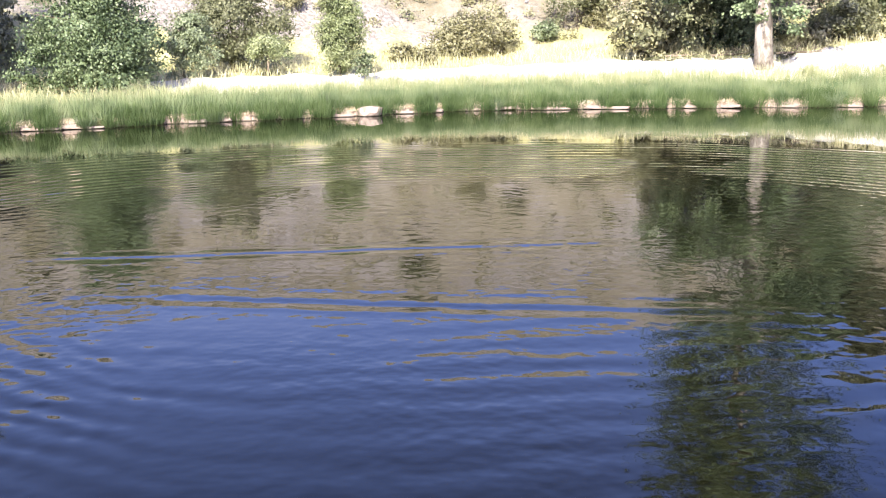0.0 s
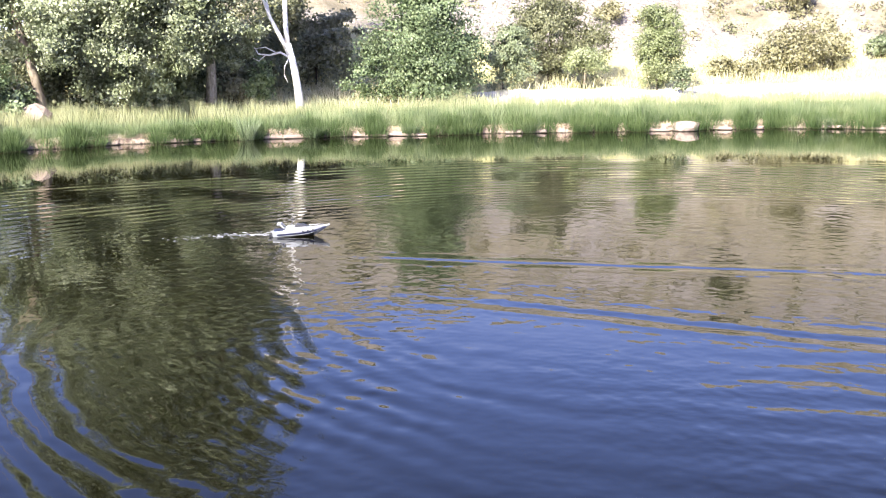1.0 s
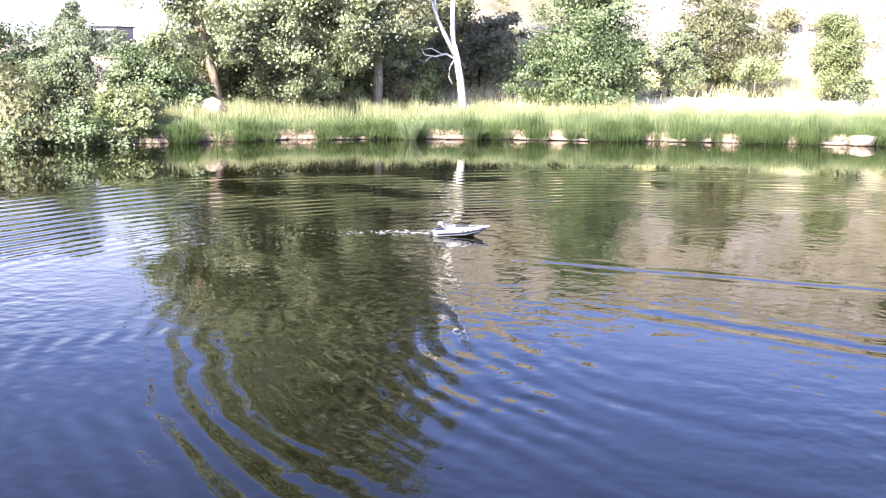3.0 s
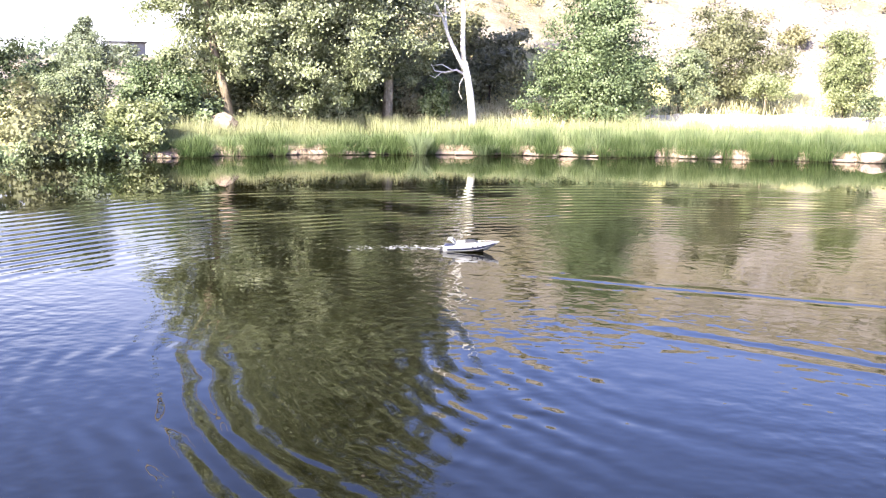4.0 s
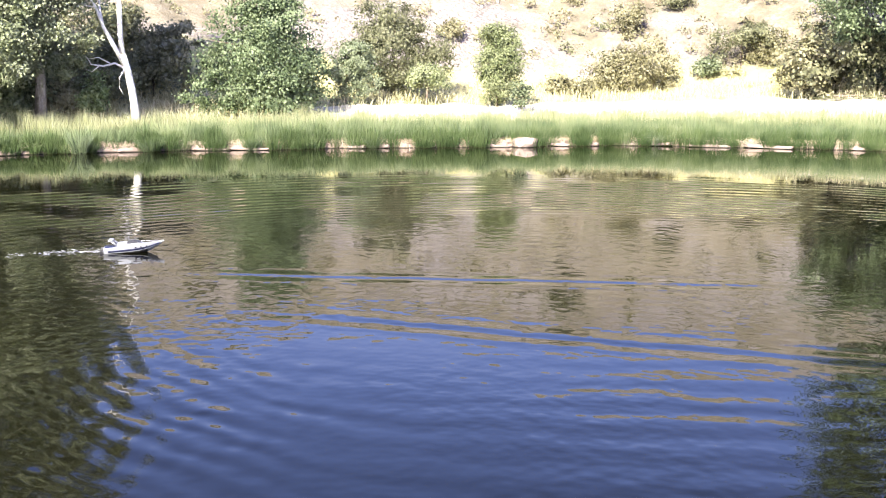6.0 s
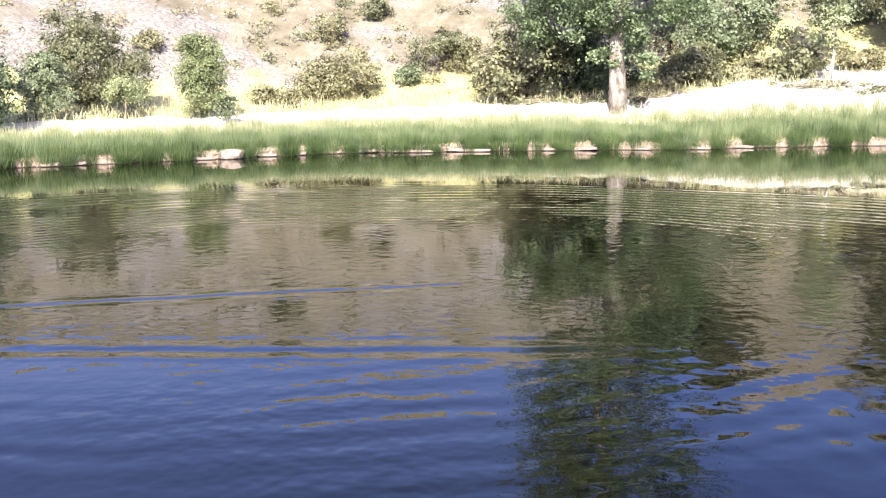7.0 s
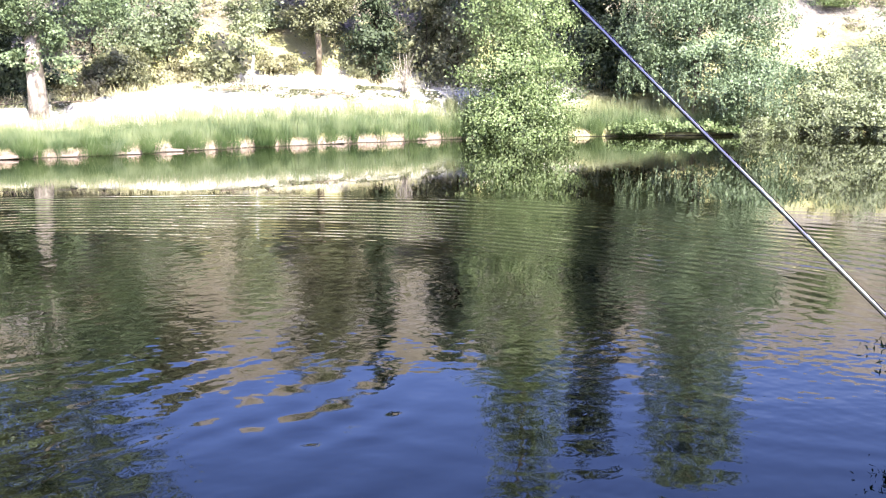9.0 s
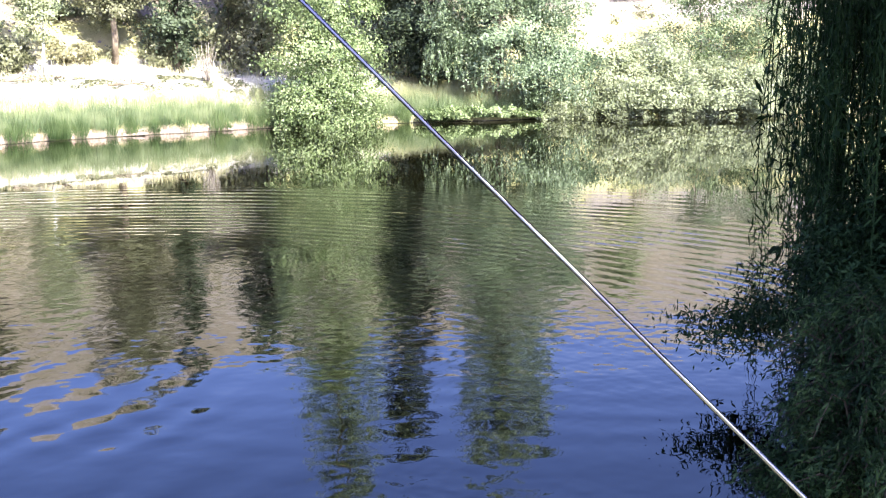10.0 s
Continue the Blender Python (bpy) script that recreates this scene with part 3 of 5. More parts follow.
def dead_tree():
    """The bare white tree: a trunk that forks, with bent branches."""
    rng = np.random.default_rng(5)
    x, y = spot(24.5, 29.6)
    t = thing("dead_tree", x, y, ground_z(x, y) - 0.05, "bare bleached white dead tree with forked trunk on the bank", "tree")
    c, s = math.cos(radians(24.5)), math.sin(radians(24.5))

    def limb(name, pts, radii, label=""):
        radii = [q * 0.68 for q in radii]
        pts = [(r * c - b * s, r * s + b * c, u) for r, b, u in pts]
        v, f = tube(pts, radii, 9)
        part(name, mesh_of(name, v, f, BARK_DEAD, True), t, label)

    limb("trunk", [(0, 0, 0), (-0.03, 0, 0.5), (-0.10, 0, 1.1), (-0.20, 0, 1.65), (-0.30, 0, 2.0)], [0.19, 0.16, 0.145, 0.135, 0.13])
    limb("branch", [(-0.29, 0, 1.9), (-0.34, 0, 2.5), (-0.34, 0.1, 3.3), (-0.36, 0.1, 4.2), (-0.30, 0.1, 5.2), (-0.36, 0.1, 6.2)], [0.115, 0.10, 0.095, 0.08, 0.06, 0.03])
    limb("branch", [(-0.27, 0, 1.75), (-0.52, 0, 2.25), (-0.75, 0, 2.7), (-0.92, -0.1, 3.2), (-1.25, -0.1, 3.8), (-1.5, -0.1, 4.6)], [0.10, 0.085, 0.07, 0.055, 0.04, 0.02])
    limb("branch", [(-0.75, 0, 2.7), (-0.82, 0, 3.1), (-0.86, 0.1, 3.7), (-0.8, 0.1, 4.5)], [0.05, 0.045, 0.035, 0.02])
    limb("branch", [(-0.24, 0, 1.62), (-0.5, 0, 1.78), (-0.8, 0, 1.7), (-1.1, 0, 1.74), (-1.22, 0, 1.95)], [0.05, 0.04, 0.035, 0.025, 0.012])
    limb("branch", [(-0.6, 0, 1.76), (-0.9, -0.1, 1.92), (-1.2, -0.1, 1.88)], [0.025, 0.02, 0.01])
    limb("branch", [(-0.9, 0, 1.71), (-1.1, 0.1, 1.55), (-1.25, 0.1, 1.62)], [0.022, 0.016, 0.008])
    limb("branch", [(-0.22, 0, 1.72), (-0.40, -0.05, 1.4), (-0.42, -0.05, 1.15), (-0.32, -0.05, 0.95)], [0.03, 0.026, 0.02, 0.01])
    limb("branch", [(-0.92, -0.1, 3.2), (-1.4, -0.1, 3.3), (-1.7, -0.1, 3.1)], [0.03, 0.02, 0.01])


dead_tree()

# hillside trees and bushes along the bank, from the bare tree onwards
tree("green_tree", "dense green leafy tree on the grassy bank", 18.2, 31.5, 4.4, 0.12,
     [(0.2, 0, 0.7, 1.5, 1.2, 0.7), (0.1, 0, 1.6, 1.7, 1.4, 1.1), (0.2, 0, 2.7, 1.35, 1.2, 1.0), (0.2, 0, 3.6, 0.85, 0.8, 0.8), (-1.5, -0.3, 1.0, 0.6, 0.6, 1.0), (1.1, 0, 1.3, 0.9, 0.9, 0.9)], LEAF_GREEN, 56000, 0.074, BARK, 420, 6, (0.1, 0), 21, gaps=False)
tree("olive_tree", "dull olive-brown leafy tree on the slope", 11.0, 35.8, 3.3, 0.10,
     [(0, 0, 1.6, 1.55, 1.3, 0.95), (0.95, 0, 1.6, 1.05, 1.0, 0.8), (-0.2, 0, 2.6, 1.2, 1.0, 0.7), (0.3, -0.3, 0.8, 1.1, 0.8, 0.5), (-0.6, 0, 2.0, 0.8, 0.8, 0.6)], LEAF_OLIVE, 26000, 0.075, BARK, 260, 6, (0, 0), 22)
tree("grey_bush", "silvery grey-green leafy bush beside the olive tree", 13.6, 33.6, 2.3, 0.05,
     [(0, 0, 0.8, 0.62, 0.6, 0.75), (0.3, 0, 1.5, 0.62, 0.6, 0.6), (0.65, 0, 0.8, 0.4, 0.4, 0.6)], LEAF_GREY, 11000, 0.065, BARK, 120, 4, (0, 0), 23, "", 0.8, 0, "bush")
tree("yellow_bush", "small yellow-green bush on a thin stem", 9.2, 34.0, 1.5, 0.04,
     [(0, 0, 1.05, 0.55, 0.5, 0.3), (0.25, 0, 0.85, 0.45, 0.4, 0.3), (-0.3, 0, 0.8, 0.3, 0.3, 0.25)], LEAF_LIME, 4200, 0.06, BARK, 50, 4, (0, 0), 24, "", 0.8, 0, "bush")
tree("columnar_bush", "upright narrow light-green bush beside the path", 5.4, 34.0, 2.7, 0.05,
     [(0, 0, 0.55, 0.55, 0.5, 0.5), (0, 0, 1.1, 0.80, 0.7, 0.7), (0.03, 0, 1.7, 0.74, 0.65, 0.65), (0.02, 0, 2.25, 0.5, 0.45, 0.45)], LEAF_LIME, 22000, 0.06, BARK, 240, 4, (0, 0), 25, "", 0.8, 0, "bush")
tree("grey_bush", "low thin grey bush beside the narrow bush", 4.1, 32.8, 1.2, 0.03,
     [(0, 0, 0.65, 0.3, 0.3, 0.55)], LEAF_GREY, 1100, 0.07, BARK, 22, 4, (0, 0), 26, "", 0.8, 0, "bush")
# bushes on the open slope
for az, dist, r, mat, sd in ((-1.6, 38.6, 1.25, LEAF_DRY, 31), (-0.5, 38.8, 0.9, LEAF_DRY, 32), (-2.9, 39.0, 0.9, LEAF_DRY, 33), (-3.9, 44.6, 0.62, LEAF_OLIVE, 34), (-7.3, 40.8, 1.15, LEAF_OLIVE, 35),
                         (-8.6, 41.0, 0.8, LEAF_DRY, 36), (0.9, 37.5, 0.45, LEAF_DRY, 37), (1.6, 50.5, 1.0, LEAF_OLIVE, 39), (8.0, 40.5, 0.5, LEAF_DRY, 40), (21.5, 48, 0.8, LEAF_OLIVE, 41),
                         (2.2, 38, 0.5, LEAF_DRY, 42), (-5.6, 40, 0.5, LEAF_GREY, 43), (-1.5, 42.5, 0.7, LEAF_DRY, 45)):
    tree("slope_bush", "dry scrubby bush on the pale slope" if mat is LEAF_DRY else "dark olive scrub bush on the pale slope", az, dist, r * 1.7, 0.04,
         [(0, 0, r * 0.7, r, r, r * 0.65), (r * 0.3, 0, r * 1.1, r * 0.6, r * 0.6, r * 0.5)], mat, int(4200 * r), 0.08, BARK, int(50 + 50 * r), 4, (0, 0), sd, "bushes on the slope", 0.6, 0, "bush")
# shaded scrub below the big corner trees
for az, dist, rr, h, sd in ((26.5, 34, 1.6, 1.6, 51), (23.6, 36, 1.5, 1.7, 52), (22.6, 37.8, 1.3, 1.3, 53), (25.6, 38.5, 1.5, 1.4, 54), (28.5, 36, 1.7, 1.8, 55), (31, 37, 2.0, 2.4, 56), (35, 36, 2.0, 2.4, 57)):
    tree("shade_bush", "dark shaded bush behind the bank trees", az, dist, h, 0.05, [(0, 0, h * 0.5, rr, rr, h * 0.5), (0.3, 0, h * 0.8, rr * 0.6, rr * 0.6, h * 0.35)], LEAF_OLIVE, 5000, 0.12, BARK_DARK, 60, 4, (0, 0), sd, "shaded bushes", 0.7, 0, "bush")
tree("bank_bush", "pale green sapling beside the bare tree", 26.6, 30.4, 1.5, 0.03, [(0, 0, 0.8, 0.5, 0.5, 0.55)], LEAF_BIRCH, 1800, 0.08, BARK, 26, 4, (0, 0), 58, "", 0.8, 0, "bush")
tree("bank_bush", "yellowish sapling beside the poplar trunk", 28.0, 30.6, 1.4, 0.03, [(0, 0, 0.7, 0.5, 0.5, 0.5)], LEAF_DRY, 1500, 0.08, BARK, 26, 4, (0, 0), 59, "", 0.8, 0, "bush")

# the end of the bank and beyond
tree("waterside_bush", "tall grey-green feathery bush at the end of the bank", 45.3, 26.6, 2.3, 0.06, [(0, -0.6, 0.35, 0.8, 0.5, 0.45), (0, 0, 0.8, 0.75, 0.8, 0.75), (0.15, 0, 1.5, 0.62, 0.7, 0.6), (0.3, 0, 1.95, 0.35, 0.4, 0.4), (-0.3, 0, 1.3, 0.5, 0.5, 0.5)], LEAF_GREY, 24000, 0.055, BARK, 240, 5, (0, 0), 61, "", 0.7, 0, "bush")
tree("waterside_bush", "broad yellow-green bush overhanging the water", 42.6, 26.2, 1.2, 0.06, [(0, -0.5, 0.3, 0.75, 0.5, 0.35), (0, -0.2, 0.6, 0.65, 0.6, 0.45), (0.35, 0, 0.75, 0.45, 0.5, 0.4)], LEAF_LIME, 11000, 0.08, BARK, 110, 5, (0, 0), 62, "", 0.7, 0, "bush")
tree("waterside_bush", "olive bush behind the bank end", 41.0, 28.4, 1.7, 0.06, [(0, 0, 0.8, 0.9, 0.9, 0.7), (0.4, 0, 1.3, 0.7, 0.7, 0.6), (-0.5, 0, 1.3, 0.6, 0.6, 0.55)], LEAF_GREEN, 15000, 0.07, BARK, 150, 5, (0, 0), 63, "", 0.7, 0, "bush")
tree("far_poplar", "distant conical dark green poplar against the sky", 44.5, 125, 5.6, 0.2, [(0, 0, 1.4, 3.2, 2.6, 1.8), (0, 0, 3.2, 2.5, 2.2, 1.5), (0, 0, 4.7, 1.5, 1.4, 1.1), (0.2, 0, 5.7, 0.7, 0.7, 0.6)], LEAF_FAR_HAZED, 26000, 0.2, BARK, 380, 5, (0, 0), 64)
tree("far_tree", "dark tree beyond the end of the bank", 47.4, 34, 2.0, 0.08, [(0, 0, 0.9, 1.2, 1.0, 0.9), (-0.8, 0, 1.1, 0.9, 0.8, 0.8)], LEAF_SHADE, 5000, 0.11, BARK, 70, 4, (0, 0), 65)
for az, dist, rr, h, mat, sd in ((37.6, 30.6, 1.2, 1.5, LEAF_OLIVE, 161), (35.6, 30.2, 1.3, 1.7, LEAF_POPLAR, 162), (33.6, 29.8, 1.2, 1.3, LEAF_POPLAR, 163), (31.6, 30.4, 1.3, 1.8, LEAF_LIME, 164), (30.2, 31.4, 1.3, 1.6, LEAF_POPLAR, 165), (27.6, 32.0, 1.2, 1.5, LEAF_OLIVE, 166), (39.4, 28.6, 0.8, 0.8, LEAF_GREEN, 167), (34.6, 32.4, 1.8, 2.6, LEAF_OLIVE, 168), (31.8, 33, 1.8, 2.6, LEAF_OLIVE, 169), (37.6, 33, 1.8, 2.4, LEAF_OLIVE, 170)):
    tree("undergrowth_bush", "leafy undergrowth below the poplar trees", az, dist, h, 0.05, [(0, 0, h * 0.42, rr, rr * 0.8, h * 0.48), (0.3, 0, h * 0.8, rr * 0.65, rr * 0.6, h * 0.35)], mat, 6000, 0.10, BARK_DARK, 80, 4, (0, 0), sd, "undergrowth bushes", 0.7, 0, "bush")
tree("waterside_bush", "light green bush behind the rounded bush", 47.8, 26.3, 2.2, 0.05, [(0, -0.7, 0.25, 1.2, 0.5, 0.4), (0, 0, 0.8, 1.0, 1.0, 0.7)], LEAF_OLIVE, 5000, 0.09, BARK, 60, 4, (0, 0), 66, "", 0.7, 0, "bush")

# the large tree over the path
tree("great_poplar", "large old poplar with thick pale trunk beside the path", -16.9, 34.8, 18.5, 0.27,
     [(0.3, 0, 3.4, 1.5, 1.3, 1.2), (-1.9, 0, 3.8, 2.0, 1.6, 1.3), (1.6, 0.2, 4.0, 1.8, 1.6, 1.4), (-0.4, 0, 6.5, 2.8, 2.3, 2.0), (0, 0, 9.5, 3.6, 2.5, 2.3), (0.2, 0, 12.2, 3.7, 2.4, 2.2), (0.2, 0, 14.8, 3.3, 2.2, 2.0), (0, 0, 17.0, 2.2, 1.8, 1.6), (0.7, -0.45, 1.4, 0.8, 0.4, 1.1), (-0.5, -0.35, 1.6, 0.45, 0.3, 0.7), (0.2, -0.5, 2.6, 0.7, 0.4, 0.5), (-0.7, -0.5, 2.4, 0.9, 0.5, 0.7), (1.4, -0.3, 2.4, 0.9, 0.6, 0.8), (-2.6, -0.3, 2.8, 0.9, 0.8, 0.6)], LEAF_GREEN, 92000, 0.098, BARK_PALE, 760, 9, (-0.5, 0), 71)
for az, dist, rr, h, mat, sd in ((-12.0, 37, 1.7, 2.6, LEAF_OLIVE, 72), (-14.2, 38, 1.9, 3.0, LEAF_SHADE, 73), (-10.8, 36.5, 0.9, 1.9, LEAF_DRY, 74), (-15.6, 38.5, 1.5, 2.6, LEAF_SHADE, 75)):
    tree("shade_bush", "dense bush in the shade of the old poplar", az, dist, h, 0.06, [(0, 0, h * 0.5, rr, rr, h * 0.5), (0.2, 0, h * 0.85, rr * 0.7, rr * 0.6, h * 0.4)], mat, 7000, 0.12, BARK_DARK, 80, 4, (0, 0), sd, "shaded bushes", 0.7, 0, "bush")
for az, dist, rr, h, sd in ((-19.5, 42, 1.9, 2.4, 76), (-21.5, 44, 2.2, 2.8, 77), (-23.2, 42, 1.7, 2.2, 78), (-20.5, 39.5, 1.3, 1.2, 79)):
    tree("slope_bush", "dull dark scrub on the shaded slope", az, dist, h, 0.05, [(0, 0, h * 0.5, rr, rr, h * 0.55), (0.4, 0, h * 0.9, rr * 0.6, rr * 0.6, h * 0.35)], LEAF_OLIVE if sd % 2 else LEAF_GREY, 7000, 0.11, BARK_DARK, 80, 4, (0, 0), sd, "bushes on the slope", 0.7, 0, "bush")
tree("birch_sapling", "young birch with white stem and light leaves", -27.6, 40, 6, 0.06, [(-0.3, 0, 2.2, 0.9, 0.8, 0.9), (0, 0, 3.6, 1.1, 1, 1.1), (0, 0, 5.0, 0.8, 0.8, 0.9)], LEAF_PALE, 8000, 0.10, BARK_DEAD, 90, 5, (0.1, 0), 81)
tree("green_tree", "leafy tree with drooping light-green foliage", -31.0, 43.0, 9, 0.14, [(0, 0, 2.7, 1.5, 1.4, 1.0), (0.4, 0, 4.4, 2.0, 1.8, 1.6), (0, 0, 6.8, 1.7, 1.6, 1.6)], LEAF_OLIVE, 26000, 0.10, BARK, 220, 6, (0, 0), 82)
tree("dark_conifer", "dark narrow evergreen in the shade", -34.2, 42.5, 9, 0.14, [(0, 0, 2.2, 0.8, 0.8, 1.8), (0, 0, 4.8, 0.7, 0.7, 1.8), (0, 0, 7, 0.5, 0.5, 1.6)], LEAF_SHADE, 9000, 0.12, BARK_DARK, 110, 5, (0, 0), 83)
# beyond az -40 the bushes take the leaf colour darkened as shade
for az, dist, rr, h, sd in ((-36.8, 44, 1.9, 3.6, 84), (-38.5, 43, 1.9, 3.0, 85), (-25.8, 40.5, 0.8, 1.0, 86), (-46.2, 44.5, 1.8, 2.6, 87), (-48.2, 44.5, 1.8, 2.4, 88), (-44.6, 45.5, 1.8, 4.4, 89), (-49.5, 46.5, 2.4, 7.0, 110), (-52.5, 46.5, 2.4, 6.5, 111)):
    tree("shade_bush", "dark undergrowth bush between the trees", az, dist, h, 0.06, [(0, 0, h * 0.5, rr, rr, h * 0.55), (0.3, 0, h * 0.85, rr * 0.7, rr * 0.7, h * 0.35)], LEAF_OLIVE if az > -40 else LEAF_SHADE, 4600, 0.14, BARK_DARK, 70, 4, (0, 0), sd, "shaded bushes", 0.7, 0, "bush")

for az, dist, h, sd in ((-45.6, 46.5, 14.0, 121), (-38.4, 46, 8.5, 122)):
    tree("slope_tree", "tall dark leafy tree behind the waterside birch", az, dist, h, 0.18, [(0, 0, h * 0.3, 1.7, 1.5, h * 0.2), (0.2, 0, h * 0.55, 1.6, 1.4, h * 0.2), (0, 0, h * 0.8, 1.2, 1.1, h * 0.18)], LEAF_SHADE if az < -40 else LEAF_GREEN, 14000, 0.15, BARK_DARK, 200, 6, (0, 0), sd, "trees on the slope")


def bare_bush():
    rng = np.random.default_rng(90)
    x, y = spot(-35.6, 40.6)
    t = thing("bare_bush", x, y, ground_z(x, y) - 0.03, "leafless whitish bush with many upright twigs", "bush")
    for k in range(24):
        a, sp = rng.random() * 6.28, 0.15 + 0.5 * rng.random()
        h = 1.0 + 0.6 * rng.random()
        p = crooked((0.05 * math.cos(a), 0.05 * math.sin(a), 0), (sp * math.cos(a), sp * math.sin(a), h), 5, rng, 0.04)
        v, f = tube(p, [0.016, 0.015, 0.013, 0.010, 0.008, 0.004], 5)
        part("twig", mesh_of("twig", v, f, BARK_PALE, True), t)


bare_bush()
tree("waterside_birch", "bright sunlit leafy tree leaning over the water", -42.1, 38.6, 16.5, 0.18,
     [(0, -0.6, 0.5, 2.0, 1.0, 0.55), (0, -0.3, 1.3, 2.2, 1.4, 1.25), (-0.8, -0.5, 1.9, 1.3, 1.0, 0.9), (0.9, -0.5, 2.1, 1.2, 1.0, 0.9), (-0.2, -0.2, 2.9, 2.1, 1.6, 1.4), (-0.2, 0, 4.8, 2.2, 1.8, 1.6), (0, 0, 7.2, 2.0, 1.8, 1.8), (0, 0, 9.6, 1.7, 1.5, 1.6), (0, 0, 11.8, 1.6, 1.4, 1.6), (0, 0, 14.2, 1.1, 1.0, 1.5)], LEAF_BIRCH, 84000, 0.08, BARK, 620, 7, (0, 0), 91, "", 0.85, 200, "tree", 0.05, False)
tree("weeping_birch", "large weeping birch with hanging light-green foliage", -51.0, 42.0, 15.5, 0.22,
     [(-1.3, 0, 2.6, 1.7, 1.5, 1.3), (0.8, -0.3, 2.3, 2.2, 1.6, 1.7), (2.3, -0.3, 1.9, 1.7, 1.4, 1.6), (-0.6, 0, 4.8, 2.7, 2, 1.8), (1.6, 0, 5.2, 2.2, 2, 1.8), (0.3, 0, 7.8, 2.2, 2, 1.9), (0.3, 0, 10.2, 2.0, 1.8, 1.8), (0.3, 0, 12.8, 1.7, 1.5, 1.8)], LEAF_MINT, 80000, 0.09, BARK, 520, 8, (0.3, 0), 92, "", 0.85, 1200)
for k, az in enumerate((-47.6, -48.5, -49.4, -50.4, -51.3, -52.3, -53.4)):
    tree("waterside_plant", "low yellow-green plants at the water's edge", az, float(np.interp(az, [q[0] for q in FAR_SHORE], [q[1] for q in FAR_SHORE])) + 0.2, 0.4, 0.02, [(0, -0.3, 0.16, 0.8, 0.6, 0.24)], LEAF_BIRCH, 1800, 0.09, BARK, 20, 2, (0, 0), 93 + k, "waterside plants", 0.6, 0, "plant")
for az, dist, rr, h, mat, sd in ((-57.0, 44.1, 1.6, 2.6, LEAF_PALE, 101), (-59.0, 44.6, 1.9, 2.9, LEAF_PALE, 102), (-61.0, 44.9, 1.6, 2.2, LEAF_PALE, 103), (-63.0, 45, 1.5, 1.9, LEAF_PALE, 104), (-65.0, 45, 1.7, 2.2, LEAF_PALE, 105),
                             (-61.5, 51, 1.9, 5.2, LEAF_GREEN, 106), (-64.5, 52, 2.0, 5.4, LEAF_GREEN, 107), (-57.5, 56, 1.6, 4.6, LEAF_BIRCH, 108), (-68, 47, 2.4, 4.0, LEAF_GREEN, 109)):
    tree("far_bush" if h < 4 else "far_tree", "rounded pale willow bush on the far shore" if mat is LEAF_PALE else "leafy green tree on the far shore", az, dist, h, 0.07, [(0, -0.4, h * 0.30, rr, rr, h * 0.36), (0.2, -0.9, 0.2, rr, 0.5, 0.4), (0.3, 0, h * 0.68, rr * 0.75, rr * 0.7, h * 0.3)], mat, 12500, 0.09, BARK, 260, 4, (0, 0), sd, "", 0.7, 0, "bush" if h < 4 else "tree")


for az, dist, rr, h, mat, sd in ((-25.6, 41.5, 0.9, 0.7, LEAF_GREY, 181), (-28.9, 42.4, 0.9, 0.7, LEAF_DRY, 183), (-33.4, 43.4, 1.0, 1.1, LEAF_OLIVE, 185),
                             (-23.4, 40.2, 0.9, 0.7, LEAF_DRY, 187), (-18.8, 38.6, 0.9, 0.7, LEAF_DRY, 188), (-28.4, 45.0, 1.2, 1.4, LEAF_GREY, 189), (-31.5, 45.5, 1.4, 1.8, LEAF_OLIVE, 190), (-34.0, 44.5, 1.5, 2.6, LEAF_SHADE, 191)):
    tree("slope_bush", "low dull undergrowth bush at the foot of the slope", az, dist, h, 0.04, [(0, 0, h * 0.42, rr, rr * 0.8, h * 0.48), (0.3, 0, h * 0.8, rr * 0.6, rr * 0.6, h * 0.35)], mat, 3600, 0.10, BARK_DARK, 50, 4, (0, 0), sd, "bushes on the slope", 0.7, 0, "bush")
rng_row = np.random.default_rng(140)
for az in list(np.arange(-70, -53, 1.1)) + list(np.arange(44.2, 52, 1.0)):
    dd = float(np.interp(az, [q[0] for q in FAR_SHORE], [q[1] for q in FAR_SHORE])) + 0.12
    pale = az < 0
    tree("waterside_plant", "low pale-green bush hanging over the water's edge" if pale else "low green bush hanging over the water's edge", float(az), dd, 0.9, 0.03, [(0, -0.3, 0.35, 0.75, 0.6, 0.4), (0.2, -0.5, 0.12, 0.6, 0.35, 0.22)],
         LEAF_PALE if pale else (LEAF_GREY if rng_row.random() < 0.5 else LEAF_GREEN), 2200, 0.075, BARK, 34, 3, (0, 0), 900 + int(az * 10), "waterside plants", 0.6, 0, "plant", 0.15)

# upper slope trees, seen mirrored in the pond
for az, dist, h, sd in ((-19.8, 51, 4.5, 201), (-22.6, 52, 4.0, 202), (-45.5, 53, 5.5, 209)):
    tree("slope_tree", "dull olive-green tree high on the slope", az, dist, h, 0.14, [(0, 0, h * 0.32, 2.2, 1.9, h * 0.3), (0.3, 0, h * 0.62, 1.9, 1.7, h * 0.25), (0, 0, h * 0.85, 1.1, 1.0, h * 0.15)], LEAF_OLIVE if sd % 3 else LEAF_GREEN, 9000, 0.16, BARK, 120, 5, (0, 0), sd, "trees on the slope")

